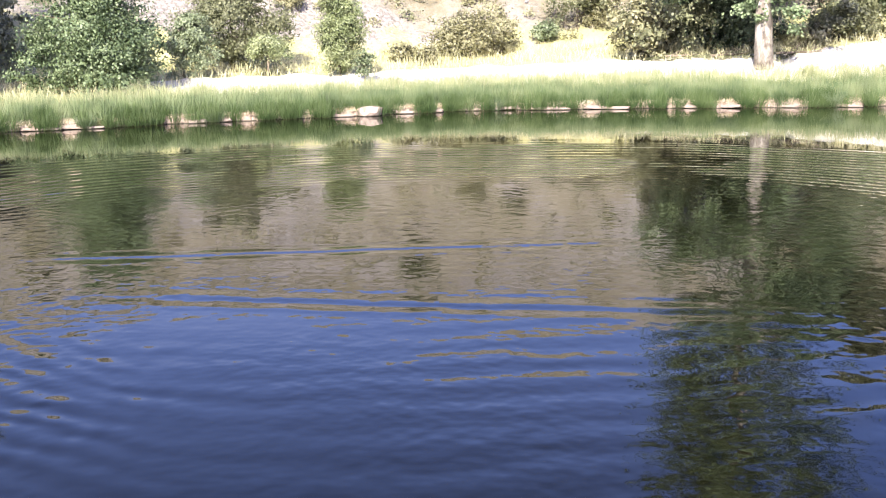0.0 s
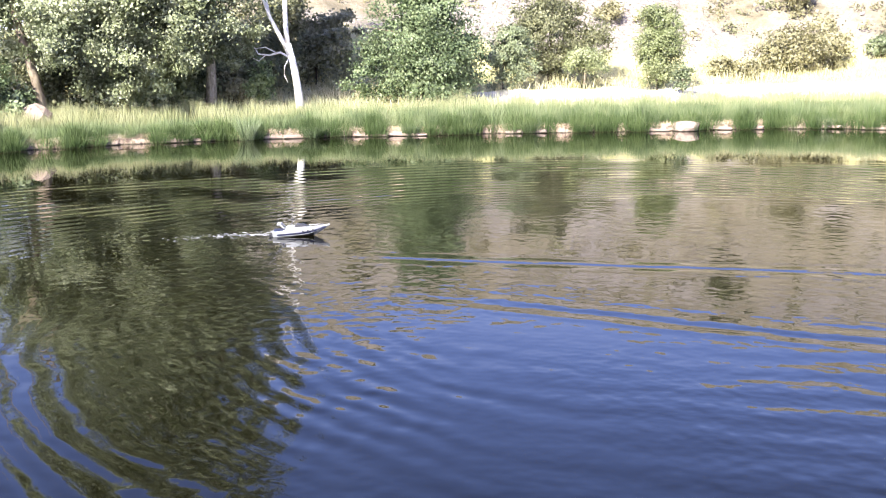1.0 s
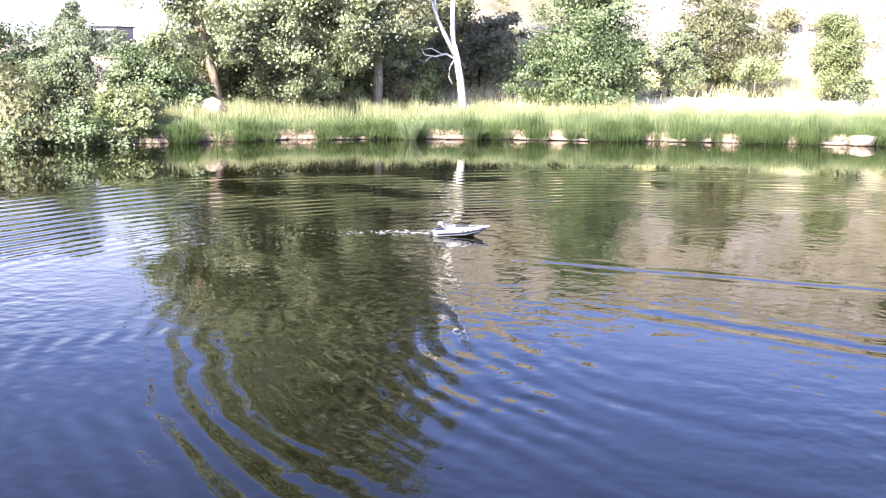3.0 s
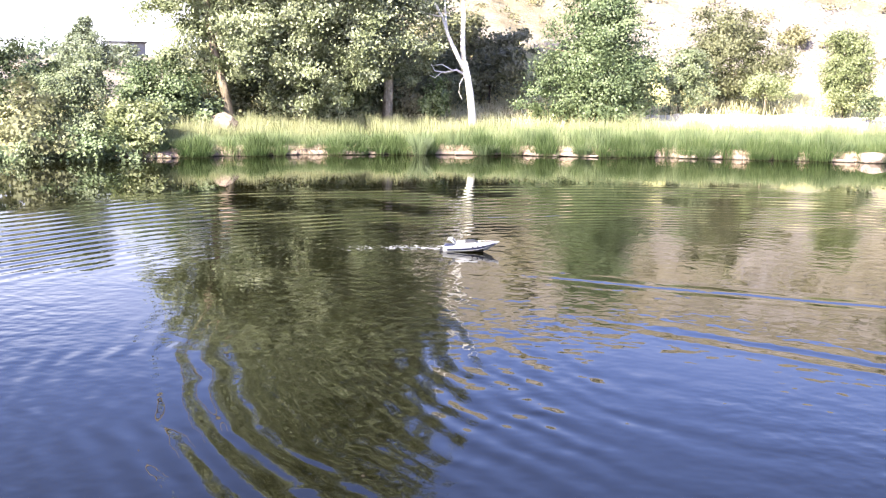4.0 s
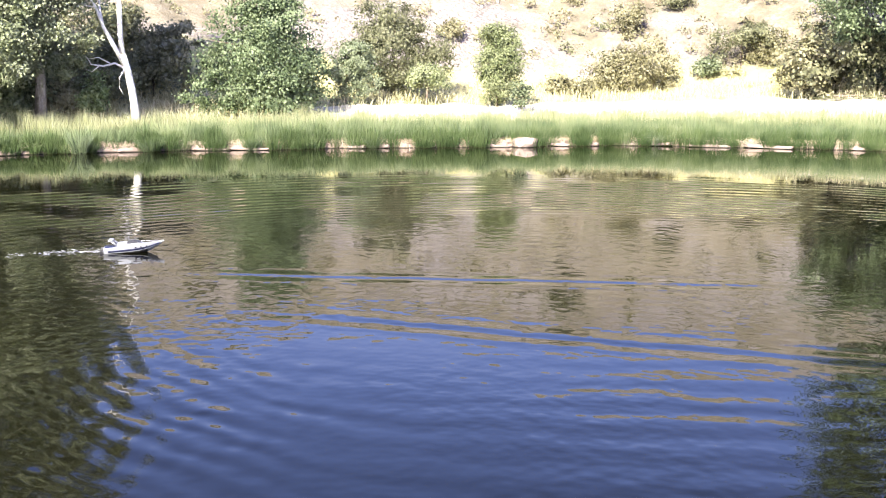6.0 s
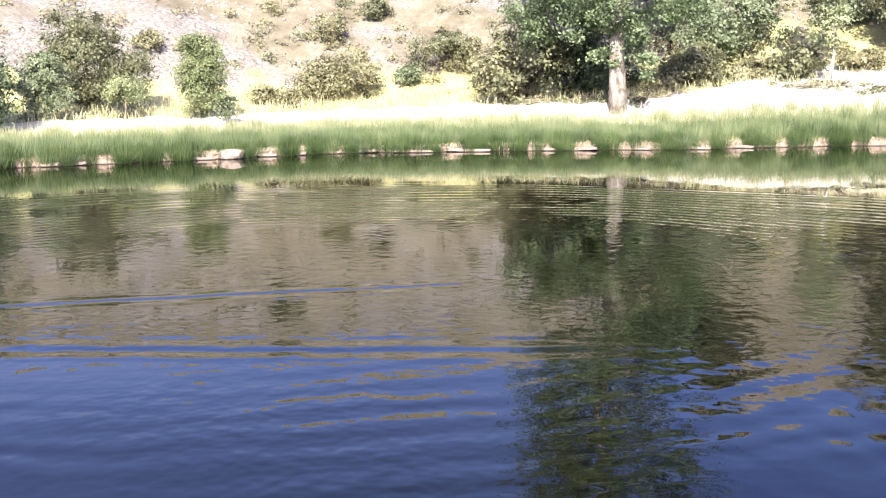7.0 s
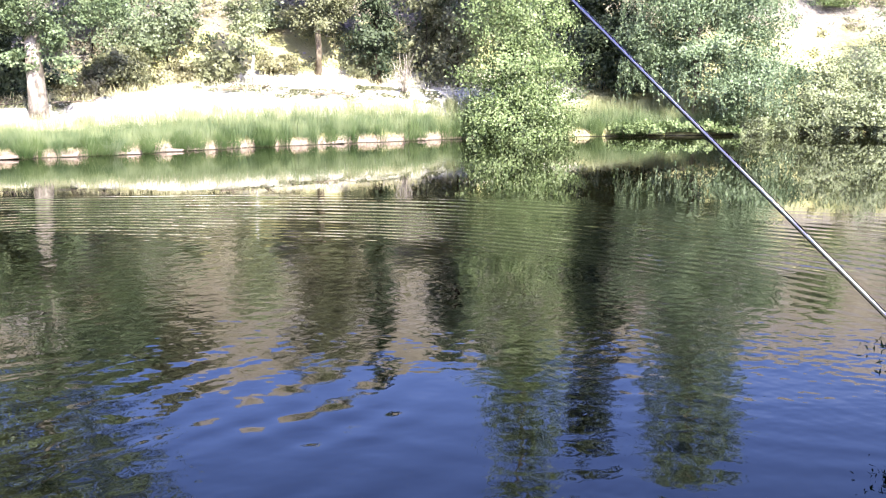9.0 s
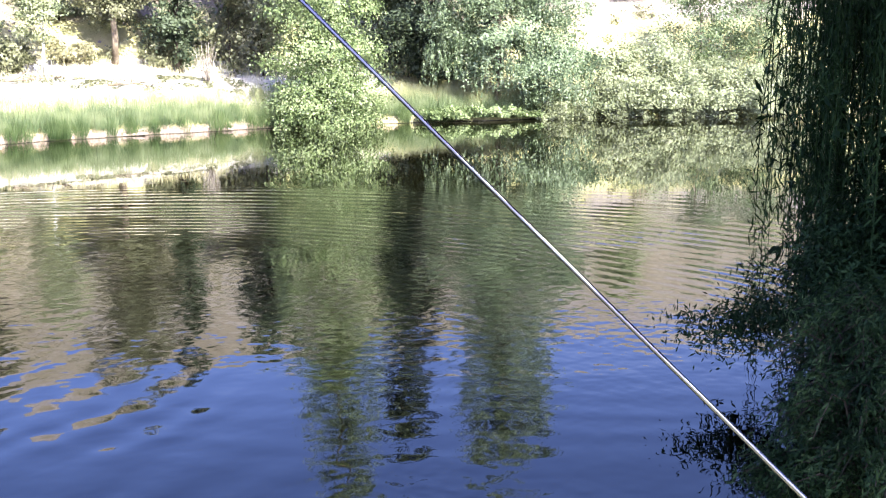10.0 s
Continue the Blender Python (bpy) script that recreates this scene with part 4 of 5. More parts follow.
# ---- reeds and grasses ----
def blades(rng, x, y, z, tall, lean, width, material, name):
    n = len(x)
    a = rng.random(n) * 2 * math.pi
    face = np.stack([np.cos(a), np.sin(a), np.zeros(n)], 1) * width[:, None] * 0.5
    p = np.stack([x, y, z], 1)
    mid = p + lean * 0.28 + np.array([0, 0, 1]) * tall[:, None] * 0.45
    tip = p + lean + np.array([0, 0, 1]) * tall[:, None]
    v = np.stack([p, mid + face, tip, mid - face], 1).reshape(-1, 3)
    me = soup(name, v, np.full(n, 4), material)
    rise = me.attributes.new("rise", "FLOAT", "POINT")
    rise.data.foreach_set("value", np.tile(np.array([0, 0.45, 1.0, 0.45], np.float32), n))
    return me


def along_bank(rng, n, d0, d1, az0, az1):
    az = az0 + (az1 - az0) * rng.random(n)
    th0 = np.arctan2(np.cos(np.radians(az)) * 30 - MIDDLE[1], -np.sin(np.radians(az)) * 30 - MIDDLE[0])
    d = d0 + (d1 - d0) * rng.random(n)
    r = shore_radius(th0) + d
    return MIDDLE[0] + r * np.cos(th0), MIDDLE[1] + r * np.sin(th0), d


def reeds():
    rng = np.random.default_rng(200)

    def bed(name, label, material, clumps, d0, d1, rad0, rad1, tall0, tall1, count, spread, left, az0=-50, az1=48, keep=None):
        xs, ys, hs, ln, wd = [], [], [], [], []
        cx, cy, cd = along_bank(rng, clumps, d0, d1, az0, az1)
        for x, y, d in zip(cx, cy, cd):
            az = math.degrees(math.atan2(-x, y))
            group = 0.5 + 0.6 * noise.noise(Vector((az * 0.9, 4.0, 0.0))) + 0.35 * noise.noise(Vector((az * 2.1, 9.0, 0.0)))
            if keep and not keep(group, az, d):
                continue
            k = int(count * (0.8 + 0.4 * rng.random()))
            rad = rad0 + (rad1 - rad0) * rng.random()
            a, q = rng.random(k) * 6.28, rad * np.sqrt(rng.random(k))
            big = (tall0 + (tall1 - tall0) * rng.random()) * (0.75 + 0.5 * group) * (1.0 + (left - 1.0) * float(smooth(az, 22, 29)) + 0.3 * float(smooth(-az, 20, 28)))
            xs.append(x + np.cos(a) * q); ys.append(y + np.sin(a) * q)
            hs.append(big * (1.08 - 0.5 * (q / rad) ** 2) * (0.72 + 0.4 * rng.random(k)))
            ln.append(np.stack([np.cos(a) * q * spread, np.sin(a) * q * spread, np.zeros(k)], 1) + rng.normal(size=(k, 3)) * np.array([0.045, 0.045, 0]))
            wd.append(0.007 + 0.006 * rng.random(k))
        x, y, h, l, w = (np.concatenate(v) for v in (xs, ys, hs, ln, wd))
        tagged(new(name, blades(rng, x, y, np.maximum(height(x, y), -0.02), h, l, w, material, name)), label, "reeds", "", "stuff")

    # dark tufts at the waterline stand apart, with the pale bank face open between them
    bed("sedge_fringe", "dark green sedge tufts along the waterline", REED_FRONT, 640, -0.10, 0.16, 0.12, 0.24, 0.36, 0.52, 150, 0.75, 0.85, -43, 46, lambda g, az, d: g > 0.50)
    bed("reed_bed", "dense soft green reeds along the bank", REED, 2800, 0.07, 1.4, 0.15, 0.32, 0.40, 0.62, 50, 0.75, 0.66, -47, 48, lambda g, az, d: d > 0.24 or g > 0.48)
    bed("sedge_bed", "yellow-green sedge behind the reeds", REED_BACK, 1700, 1.15, 2.9, 0.15, 0.34, 0.36, 0.60, 40, 0.7, 1.15, -46)
    n = 26000
    x, y, d = along_bank(rng, n, -0.01, 0.24, -43, 46)
    h = 0.04 + 0.13 * rng.random(n) ** 1.3
    tagged(new("dry_reeds", blades(rng, x, y, np.maximum(height(x, y), -0.02), h, rng.normal(size=(n, 3)) * np.array([0.04, 0.04, 0]), 0.006 + 0.006 * rng.random(n), REED_DRY, "dry_reeds")), "pale dry reed stubble standing at the water's edge", "reeds", "", "stuff")
    n = 26000
    x, y, d = along_bank(rng, n, 1.6, 9.5, -40, 44)
    az = np.degrees(np.arctan2(-x, y))
    keep = ~((d > 2.9) & (d < 5.6) & (az < 16)) | (rng.random(n) < 0.3)
    x, y = x[keep], y[keep]
    n = len(x)
    h = 0.12 + 0.32 * rng.random(n)
    tagged(new("meadow_grass", blades(rng, x, y, height(x, y), h, rng.normal(size=(n, 3)) * np.array([0.1, 0.1, 0]), 0.012 + 0.014 * rng.random(n), GRASS_DRY, "meadow_grass")), "sun-dried yellow grass on the bank", "grass", "", "stuff")


reeds()


def sedge_tuft(az, off, tall, n, material, name, label, seed):
    """A single dense tuft standing out from the reeds."""
    rng = np.random.default_rng(seed)
    x, y, _ = along_bank(rng, 1, off, off + 0.01, az, az)
    z = max(-0.02, ground_z(x[0], y[0]))
    a, q = rng.random(n) * 6.28, 0.16 * np.sqrt(rng.random(n))
    out = np.stack([np.cos(a) * (0.1 + q), np.sin(a) * (0.1 + q), np.zeros(n)], 1) + rng.normal(size=(n, 3)) * np.array([0.07, 0.07, 0])
    me = blades(rng, np.cos(a) * q, np.sin(a) * q, np.zeros(n), tall * (0.6 + 0.4 * rng.random(n)), out, 0.005 + 0.005 * rng.random(n), material, name)
    ob = new(name, me)
    ob.location = (x[0], y[0], z)
    tagged(ob, label, "reeds")


for q in ((31.0, -0.2, 0.75, 420, 251), (-19.9, -0.1, 0.6, 380, 252), (21.0, -0.12, 0.45, 320, 253), (27.0, -0.15, 0.42, 320, 254), (13.5, -0.1, 0.42, 320, 255), (-3.0, -0.08, 0.5, 320, 256)):
    sedge_tuft(q[0], q[1], q[2], q[3], LEAF_GREEN, "sedge_tuft", "dark green sedge tuft standing in the water's edge", q[4])
sedge_tuft(-37.2, 0.15, 0.75, 220, GRASS_DRY, "flowering_tuft", "yellow flowering tuft among the reeds", 257)


def litter():
    """Dark dead leaves and small sticks under the trees beside the path."""
    rng = np.random.default_rng(230)
    pts = []
    for az0, az1, d0, d1, n in ((-18.5, -10.5, 35.6, 37.6, 5200), (-30.5, -24.5, 38.0, 39.8, 2200), (-38.5, -33.0, 39.8, 41.2, 2600), (-34, -29, 38.6, 39.6, 1000)):
        a, d = az0 + (az1 - az0) * rng.random(n), d0 + (d1 - d0) * rng.random(n)
        keep = np.array([noise.noise(Vector((q * 1.2, w * 1.5, 7.0))) > -0.05 for q, w in zip(a, d)])
        x, y = -np.sin(np.radians(a[keep])) * d[keep], np.cos(np.radians(a[keep])) * d[keep]
        pts.append(np.stack([x, y, height(x, y) + 0.07], 1))
    p = np.concatenate(pts)
    n = len(p)
    nor = unit(rng.normal(size=(n, 3)) * 0.35 + np.array([0, 0, 1.0]))
    ln = 0.06 + 0.09 * rng.random(n)
    v, c = leaf_cards(p, nor, rng.normal(size=(n, 3)), ln, ln * 0.55)
    tagged(new("leaf_litter", soup("leaf_litter", v, c, LEAF_OLIVE)), "dark dead leaves and debris under the trees", "litter", "", "stuff")


litter()


def fallen_branch(az, dist, span, turn, seed):
    rng = np.random.default_rng(seed)
    x, y = spot(az, dist)
    z = ground_z(x, y)
    t = thing("fallen_branch", x, y, z, "dry grey fallen branch lying beside the path", "branch", "fallen branches")
    t.rotation_euler = (0, 0, radians(turn))
    p = crooked((-span / 2, 0, 0.07), (span / 2, 0, 0.12), 6, rng, 0.06)
    v, f = tube(p, [0.045, 0.042, 0.038, 0.033, 0.026, 0.018, 0.008], 7)
    part("stem", mesh_of("stem", v, f, BARK, True), t)
    for k in range(5):
        q = p[1 + k]
        e = (q[0] + 0.25 + 0.2 * rng.random(), q[1] + 0.35 * rng.normal(), 0.12 + 0.3 * rng.random())
        v, f = tube(crooked(q, e, 3, rng, 0.03), [0.02, 0.016, 0.011, 0.004], 5)
        part("side_twig", mesh_of("side_twig", v, f, BARK, True), t)


for q in ((-26.6, 38.4, 1.6, 20, 241), (-27.8, 38.9, 1.2, -35, 242), (-31.6, 39.0, 1.7, 10, 243), (-32.6, 39.2, 1.2, 60, 244), (-18.6, 36.2, 1.4, -20, 245), (-12.6, 36.2, 1.1, 30, 246), (-15.0, 36.0, 1.0, -15, 247)):
    fallen_branch(*q)


# ---- stones ----
def rock_mesh(rng, name, sx, sy, sz, material, square=0.0, cuts=2):
    """A weathered stone; square pulls it from a boulder towards a worn block."""
    bm = bmesh.new()
    bmesh.ops.create_icosphere(bm, subdivisions=cuts, radius=1)
    for v in bm.verts:
        q = v.co * 1.3
        k = 1 + (0.28 - 0.12 * square) * noise.noise(q + Vector((rng.random() * 0.05 + sx * 9, sy * 7, 3)))
        lim = (0.93 - 0.25 * square, 0.9 - 0.25 * square, 0.74 - 0.18 * square)
        v.co = Vector(tuple(max(-lim[i], min(lim[i], v.co[i])) / lim[i] * (sx, sy, sz)[i] * k for i in range(3)))
    me = bpy.data.meshes.new(name)
    bm.to_mesh(me)
    bm.free()
    me.materials.append(material)
    return me


def bank_stones():
    rng = np.random.default_rng(300)
    shapes = [rock_mesh(rng, "bank_stone", 0.26 + 0.05 * k, 0.13, 0.042 + 0.008 * (k % 3), STONE, 1.0) for k in range(7)]
    az = -41.0
    while az < 40:
        row = noise.noise(Vector((az * 0.33, 2.0, 5.0)))
        if row < (-0.05 if az > -22 else 0.1) or rng.random() < 0.2:
            az += 0.5 + 0.5 * rng.random()
            continue
        kind, k = int(rng.integers(7)), 0.75 + 0.5 * rng.random()
        x, y, _ = along_bank(rng, 1, 0.01, 0.06, az, az)
        ob = new("bank_stone", shapes[kind])
        ob.matrix_world = Matrix.LocRotScale((x[0], y[0], 0.03 + 0.03 * rng.random()), Euler((rng.normal() * 0.05, rng.normal() * 0.05, radians(az) + rng.normal() * 0.10)), (k, k, 0.8 + 0.4 * rng.random()))
        tagged(ob, "pale pinkish stone edging the waterline", "stone", "stones along the waterline")
        az += (2 * (0.26 + 0.05 * kind) * k + 0.03) / 31 * 57.3 * (0.85 + 0.3 * rng.random())
    big = new("boulder", rock_mesh(rng, "boulder", 0.34, 0.3, 0.17, STONE))
    x, y, _ = along_bank(rng, 1, -0.04, -0.03, 4.35, 4.35)
    big.location = (x[0], y[0], 0.10)
    tagged(big, "large pale boulder at the water's edge", "stone")
    x, y = spot(38.0, 27.9)
    rock = new("boulder", rock_mesh(rng, "boulder", 0.36, 0.3, 0.48, STONE))
    rock.location = (x, y, ground_z(x, y) + 0.12)
    rock.rotation_euler = (0, 0.35, 0)
    tagged(rock, "upright pale boulder behind the leaning trunk", "stone")


bank_stones()


def slope_stones():
    rng = np.random.default_rng(310)
    base = rock_mesh(rng, "slope_stones", 0.22, 0.2, 0.16, STONE_HILL, 0.0, 1)
    co = np.array([v.co[:] for v in base.vertices])
    tri = np.array([p.vertices[:] for p in base.polygons])
    vs, fs, k = [], [], 0
    for cx, cy, rad, n in ((6.5, 48, 3.5, 260), (2, 50, 5, 220), (-3, 50, 6, 200), (14, 50, 6, 160), (20, 52, 5, 140), (10, 47, 2.5, 140), (-27, 46, 6, 120), (-22, 44, 5, 90)):
        for _ in range(n):
            x, y = spot(cx + rng.normal() * rad * 0.5, cy + rng.normal() * 3.0)
            if from_shore(x, y) < 8:
                continue
            w = rng.random() * 6.28
            s = 0.15 + 0.4 * rng.random() ** 2
            r = np.array([[math.cos(w), -math.sin(w), 0], [math.sin(w), math.cos(w), 0], [0, 0, 1]])
            vs.append(co @ r.T * s + np.array([x, y, ground_z(x, y) + 0.02]))
            fs.append(tri + k)
            k += len(co)
    bpy.data.meshes.remove(base)
    tagged(new("slope_stones", mesh_of("slope_stones", np.concatenate(vs).tolist(), np.concatenate(fs).tolist(), STONE_HILL)), "scattered pale loose stones on the dry slope", "stones", "", "stuff")


slope_stones()


def slope_scrub():
    """Low tufts and twiggy cushions all over the dry slope."""
    rng = np.random.default_rng(320)
    for name, mat, n, label in (("dry_tufts", LEAF_DRY, 1300, "low dry tufts dotted over the slope"), ("dark_tufts", LEAF_OLIVE, 420, "small dark cushions of scrub on the slope")):
        lobes = []
        for _ in range(n):
            x, y = spot(-66 + 104 * rng.random(), 38 + 22 * rng.random() ** 0.8)
            if from_shore(x, y) < 8.2:
                continue
            r = 0.12 + 0.35 * rng.random() ** 2
            lobes.append((x, y, ground_z(x, y) + r * 0.4, r, r, r * 0.6))
        v, c = lobe_leaves(rng, lobes, n * 45, 0.10, n * 6)
        tagged(new(name, soup(name, v, c, mat)), label, "scrub", "", "stuff")


slope_scrub()


# ---- far wood and tower on the skyline ----
def far_wood():
    rng = np.random.default_rng(400)
    lobes = []
    for k in range(90):
        x, y = spot(37.5 + 13 * rng.random(), 130 + 110 * rng.random())
        h = 1.5 + 1.4 * rng.random()
        lobes.append((x, y, ground_z(x, y) + h * 0.5, h * 0.55, h * 0.55, h * 0.5))
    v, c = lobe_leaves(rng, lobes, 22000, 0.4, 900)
    tagged(new("far_wood", soup("far_wood", v, c, LEAF_FAR_HAZED)), "wooded ridge in the distance with haze-tinted leaf colour", "woods", "", "stuff")


far_wood()


def plain(name, colour, rough, metal=0.0, grain=0.06, scale=30):
    m = Nodes(name)
    n = m.noise(scale, 4)
    col = m.mix(m.math("MULTIPLY", n, grain * 4), colour, tuple(c * 0.6 for c in colour))
    m.bump(n, 0.1, 0.002)
    return m.finish(col, rough, metal)


CONCRETE = plain("tower_wall", (0.25, 0.26, 0.28), 0.9, 0, 0.1, 1)
HULL_WHITE = plain("white_gelcoat", (0.33, 0.34, 0.375), 0.3)
HULL_BLUE = plain("blue_stripe", (0.016, 0.02, 0.055), 0.3)
HULL_DARK = plain("black_trim", (0.02, 0.02, 0.025), 0.35)
CHROME = plain("polished_metal", (0.42, 0.43, 0.48), 0.28, 1.0, 0.03, 60)
ROD_METAL = plain("dark_glossy_rod", (0.20, 0.21, 0.25), 0.2, 1.0, 0.03, 60)
FOAM = plain("foam", (0.26, 0.27, 0.30), 0.5)


def box(bm, x0, x1, y0, y1, z0, z1):
    v = [bm.verts.new(p) for p in ((x0, y0, z0), (x1, y0, z0), (x1, y1, z0), (x0, y1, z0), (x0, y0, z1), (x1, y0, z1), (x1, y1, z1), (x0, y1, z1))]
    for f in ((3, 2, 1, 0), (4, 5, 6, 7), (0, 1, 5, 4), (1, 2, 6, 5), (2, 3, 7, 6), (3, 0, 4, 7)):
        bm.faces.new([v[i] for i in f])


def skyline_tower():
    x, y = spot(42.4, 262)
    t = thing("distant_building", x, y, ground_z(x, y) - 0.2, "small grey flat-roofed building on the wooded ridge", "building")
    bm = bmesh.new()
    box(bm, -3, 3, -3, 3, 0, 3.4)
    part("wall", bm, t, "", CONCRETE)
    bm = bmesh.new()
    box(bm, -3.3, 3.3, -3.3, 3.3, 3.4, 3.8)
    part("roof", bm, t, "dark flat roof slab", HULL_DARK)
    for k in range(3):
        bm = bmesh.new()
        box(bm, -2.2 + 1.6 * k, -1.2 + 1.6 * k, -3.08, -3.0, 1.6, 2.8)
        part("window", bm, t, "", HULL_DARK)


skyline_tower()


# ---- the model boat ----
def model_boat():
    t = thing("model_boat", -5.35, 11.5, 0.0, "white and blue radio-controlled model motor yacht on the water", "boat")
    t.rotation_euler = (0, radians(-3), radians(20))
    L, n = 0.68, 14
    # stations from stern to bow: half beam, deck height, keel depth
    def station(u):
        beam = 0.112 * (1 - max(0, (u - 0.35) / 0.65) ** 1.8)
        deck = 0.075 + 0.035 * u * u
        keel = -0.03 + 0.135 * (max(0, u - 0.55) / 0.45) ** 1.6
        return max(beam, 0.003), deck, min(keel, deck - 0.006)
    verts, faces = [], []
    for i in range(n + 1):
        u = i / n
        b, dk, kl = station(u)
        xx = -L / 2 + L * u
        ch = kl + (dk - kl) * 0.45
        for yy, zz in ((0, kl), (b * 0.82, ch), (b, dk - 0.10 * (dk - kl)), (b * 0.97, dk), (b * 0.5, dk + 0.006), (0, dk + 0.009)):
            verts.append((xx, yy, zz))
        for yy, zz in ((b * 0.5, dk + 0.006), (b * 0.97, dk), (b, dk - 0.10 * (dk - kl)), (b * 0.82, ch)):
            verts.append((xx, -yy, zz))
    for i in range(n):
        for k in range(10):
            q = (k + 1) % 10
            faces.append((i * 10 + k, (i + 1) * 10 + k, (i + 1) * 10 + q, i * 10 + q))
    faces.append(tuple(range(10)))
    faces.append(tuple(n * 10 + k for k in range(10))[::-1])
    me = mesh_of("hull", verts, faces, HULL_WHITE)
    me.materials.append(HULL_DARK)
    for p in me.polygons:
        if p.center.z < 0.018:
            p.material_index = 1
    part("hull", me, t, "white hull with dark bottom")
    for s in (1, -1):
        v, f = [], []
        for i in range(1, n):
            u = i / n
            b, dk, kl = station(u)
            ch = kl + (dk - kl) * 0.45
            for w in (0.22, 0.62):
                yy, zz = b * (0.82 + 0.18 * w), ch + (dk * 0.9 + kl * 0.1 - ch) * w
                v.append((-L / 2 + L * u, s * (yy + 0.003), zz))
        for i in range(n - 2):
            q = (i * 2, i * 2 + 2, i * 2 + 3, i * 2 + 1)
            f.append(q if s < 0 else q[::-1])
        stripe = part("stripe", mesh_of("stripe", v, f, HULL_BLUE), t, "dark blue side stripe")
        mod = stripe.modifiers.new("thick", "SOLIDIFY")
        mod.thickness = 0.004
        for k in range(3):
            bm = bmesh.new()
            bmesh.ops.create_cone(bm, cap_ends=True, segments=10, radius1=0.010, radius2=0.010, depth=0.012)
            bmesh.ops.rotate(bm, verts=bm.verts, matrix=Matrix.Rotation(radians(90), 3, "X"))
            bmesh.ops.translate(bm, verts=bm.verts, vec=(0.02 + 0.06 * k, s * (0.110 - 0.007 * k * k), 0.070))
            part("porthole", bm, t, "", HULL_DARK)
    # cabin, windscreen, rear wing, rail
    def wedge(name, x0, x1, half, z0, z1, rake0, rake1, material, label=""):
        bm = bmesh.new()
        lo = [bm.verts.new(p) for p in ((x0, -half, z0), (x1, -half * 0.8, z0), (x1, half * 0.8, z0), (x0, half, z0))]
        hi = [bm.verts.new(p) for p in ((x0 + rake0, -half * 0.75, z1), (x1 - rake1, -half * 0.55, z1), (x1 - rake1, half * 0.55, z1), (x0 + rake0, half * 0.75, z1))]
        bm.faces.new(lo[::-1]); bm.faces.new(hi)
        for i in range(4):
            j = (i + 1) % 4
            bm.faces.new((lo[i], lo[j], hi[j], hi[i]))
        bmesh.ops.bevel(bm, geom=bm.edges[:], offset=0.006, segments=2, affect="EDGES")
        return part(name, bm, t, label, material)
    wedge("cabin", -0.20, 0.14, 0.085, 0.08, 0.125, 0.02, 0.10, HULL_WHITE)
    wedge("windscreen", -0.09, 0.085, 0.072, 0.112, 0.142, 0.03, 0.06, HULL_DARK, "dark tinted windscreen")
    wedge("cockpit", -0.33, -0.21, 0.08, 0.075, 0.095, 0.0, 0.0, HULL_BLUE, "dark blue cockpit floor")
    wedge("foredeck_hatch", 0.16, 0.21, 0.02, 0.088, 0.098, 0.0, 0.0, HULL_DARK)
    for s in (1, -1):
        v, f = tube([(-0.19, s * 0.075, 0.10), (-0.235, s * 0.075, 0.145), (-0.25, s * 0.072, 0.160)], [0.012, 0.011, 0.009], 6)
        part("wing_post", mesh_of("wing_post", v, f, HULL_WHITE, True), t)
        v, f = tube([(-0.05 + 0.04 * k, s * (0.108 - 0.001 * k * k), 0.098 + 0.002 * k) for k in range(9)], [0.0025] * 9, 5)
        part("rail", mesh_of("rail", v, f, CHROME, True), t, "thin chrome deck rail")
    bm = bmesh.new()
    box(bm, -0.285, -0.23, -0.09, 0.09, 0.154, 0.166)
    bmesh.ops.bevel(bm, geom=bm.edges[:], offset=0.005, segments=2, affect="EDGES")
    part("rear_wing", bm, t, "", HULL_WHITE)
    v, f = tube([(-0.33, 0.05, 0.09), (-0.36, 0.055, 0.30)], [0.0025, 0.0015], 5)
    part("aerial", mesh_of("aerial", v, f, HULL_DARK), t, "thin black whip aerial")
    for s in (1, -1):
        bm = bmesh.new()
        box(bm, -0.385, -0.355, s * 0.05 - 0.022, s * 0.05 + 0.022, 0.0, 0.05)
        part("outdrive", bm, t, "", HULL_DARK)


model_boat()


def wake_foam():
    """Low white flecks that the boat leaves behind it."""
    rng = np.random.default_rng(520)
    bm = bmesh.new()
    bmesh.ops.create_icosphere(bm, subdivisions=1, radius=1)
    co = np.array([q.co[:] for q in bm.verts])
    tri = np.array([[q.index for q in f.verts] for f in bm.faces])
    bm.free()
    vs, fs, k = [], [], 0
    for i in range(150):
        u = rng.random() ** 1.5
        w = 0.03 + 0.10 * u
        x = -5.70 - 1.0 * u + rng.normal() * w
        y = 11.42 - 0.45 * u * u - 0.12 * u + rng.normal() * w * 0.7
        s = (0.003 + 0.006 * rng.random() ** 2) * (1.2 - 0.6 * u)
        vs.append(co * np.array([s * 4.0, s * 0.9, s * 0.35]) + np.array([x, y, 0.002 + (0.05 * rng.random() ** 3) * (1 - u)]))
        fs.append(tri + k)
        k += len(co)
    tagged(new("wake_foam", mesh_of("wake_foam", np.concatenate(vs).tolist(), np.concatenate(fs).tolist(), FOAM, True)), "white foam flecks and spray trailing behind the boat", "foam", "", "stuff")


wake_foam()


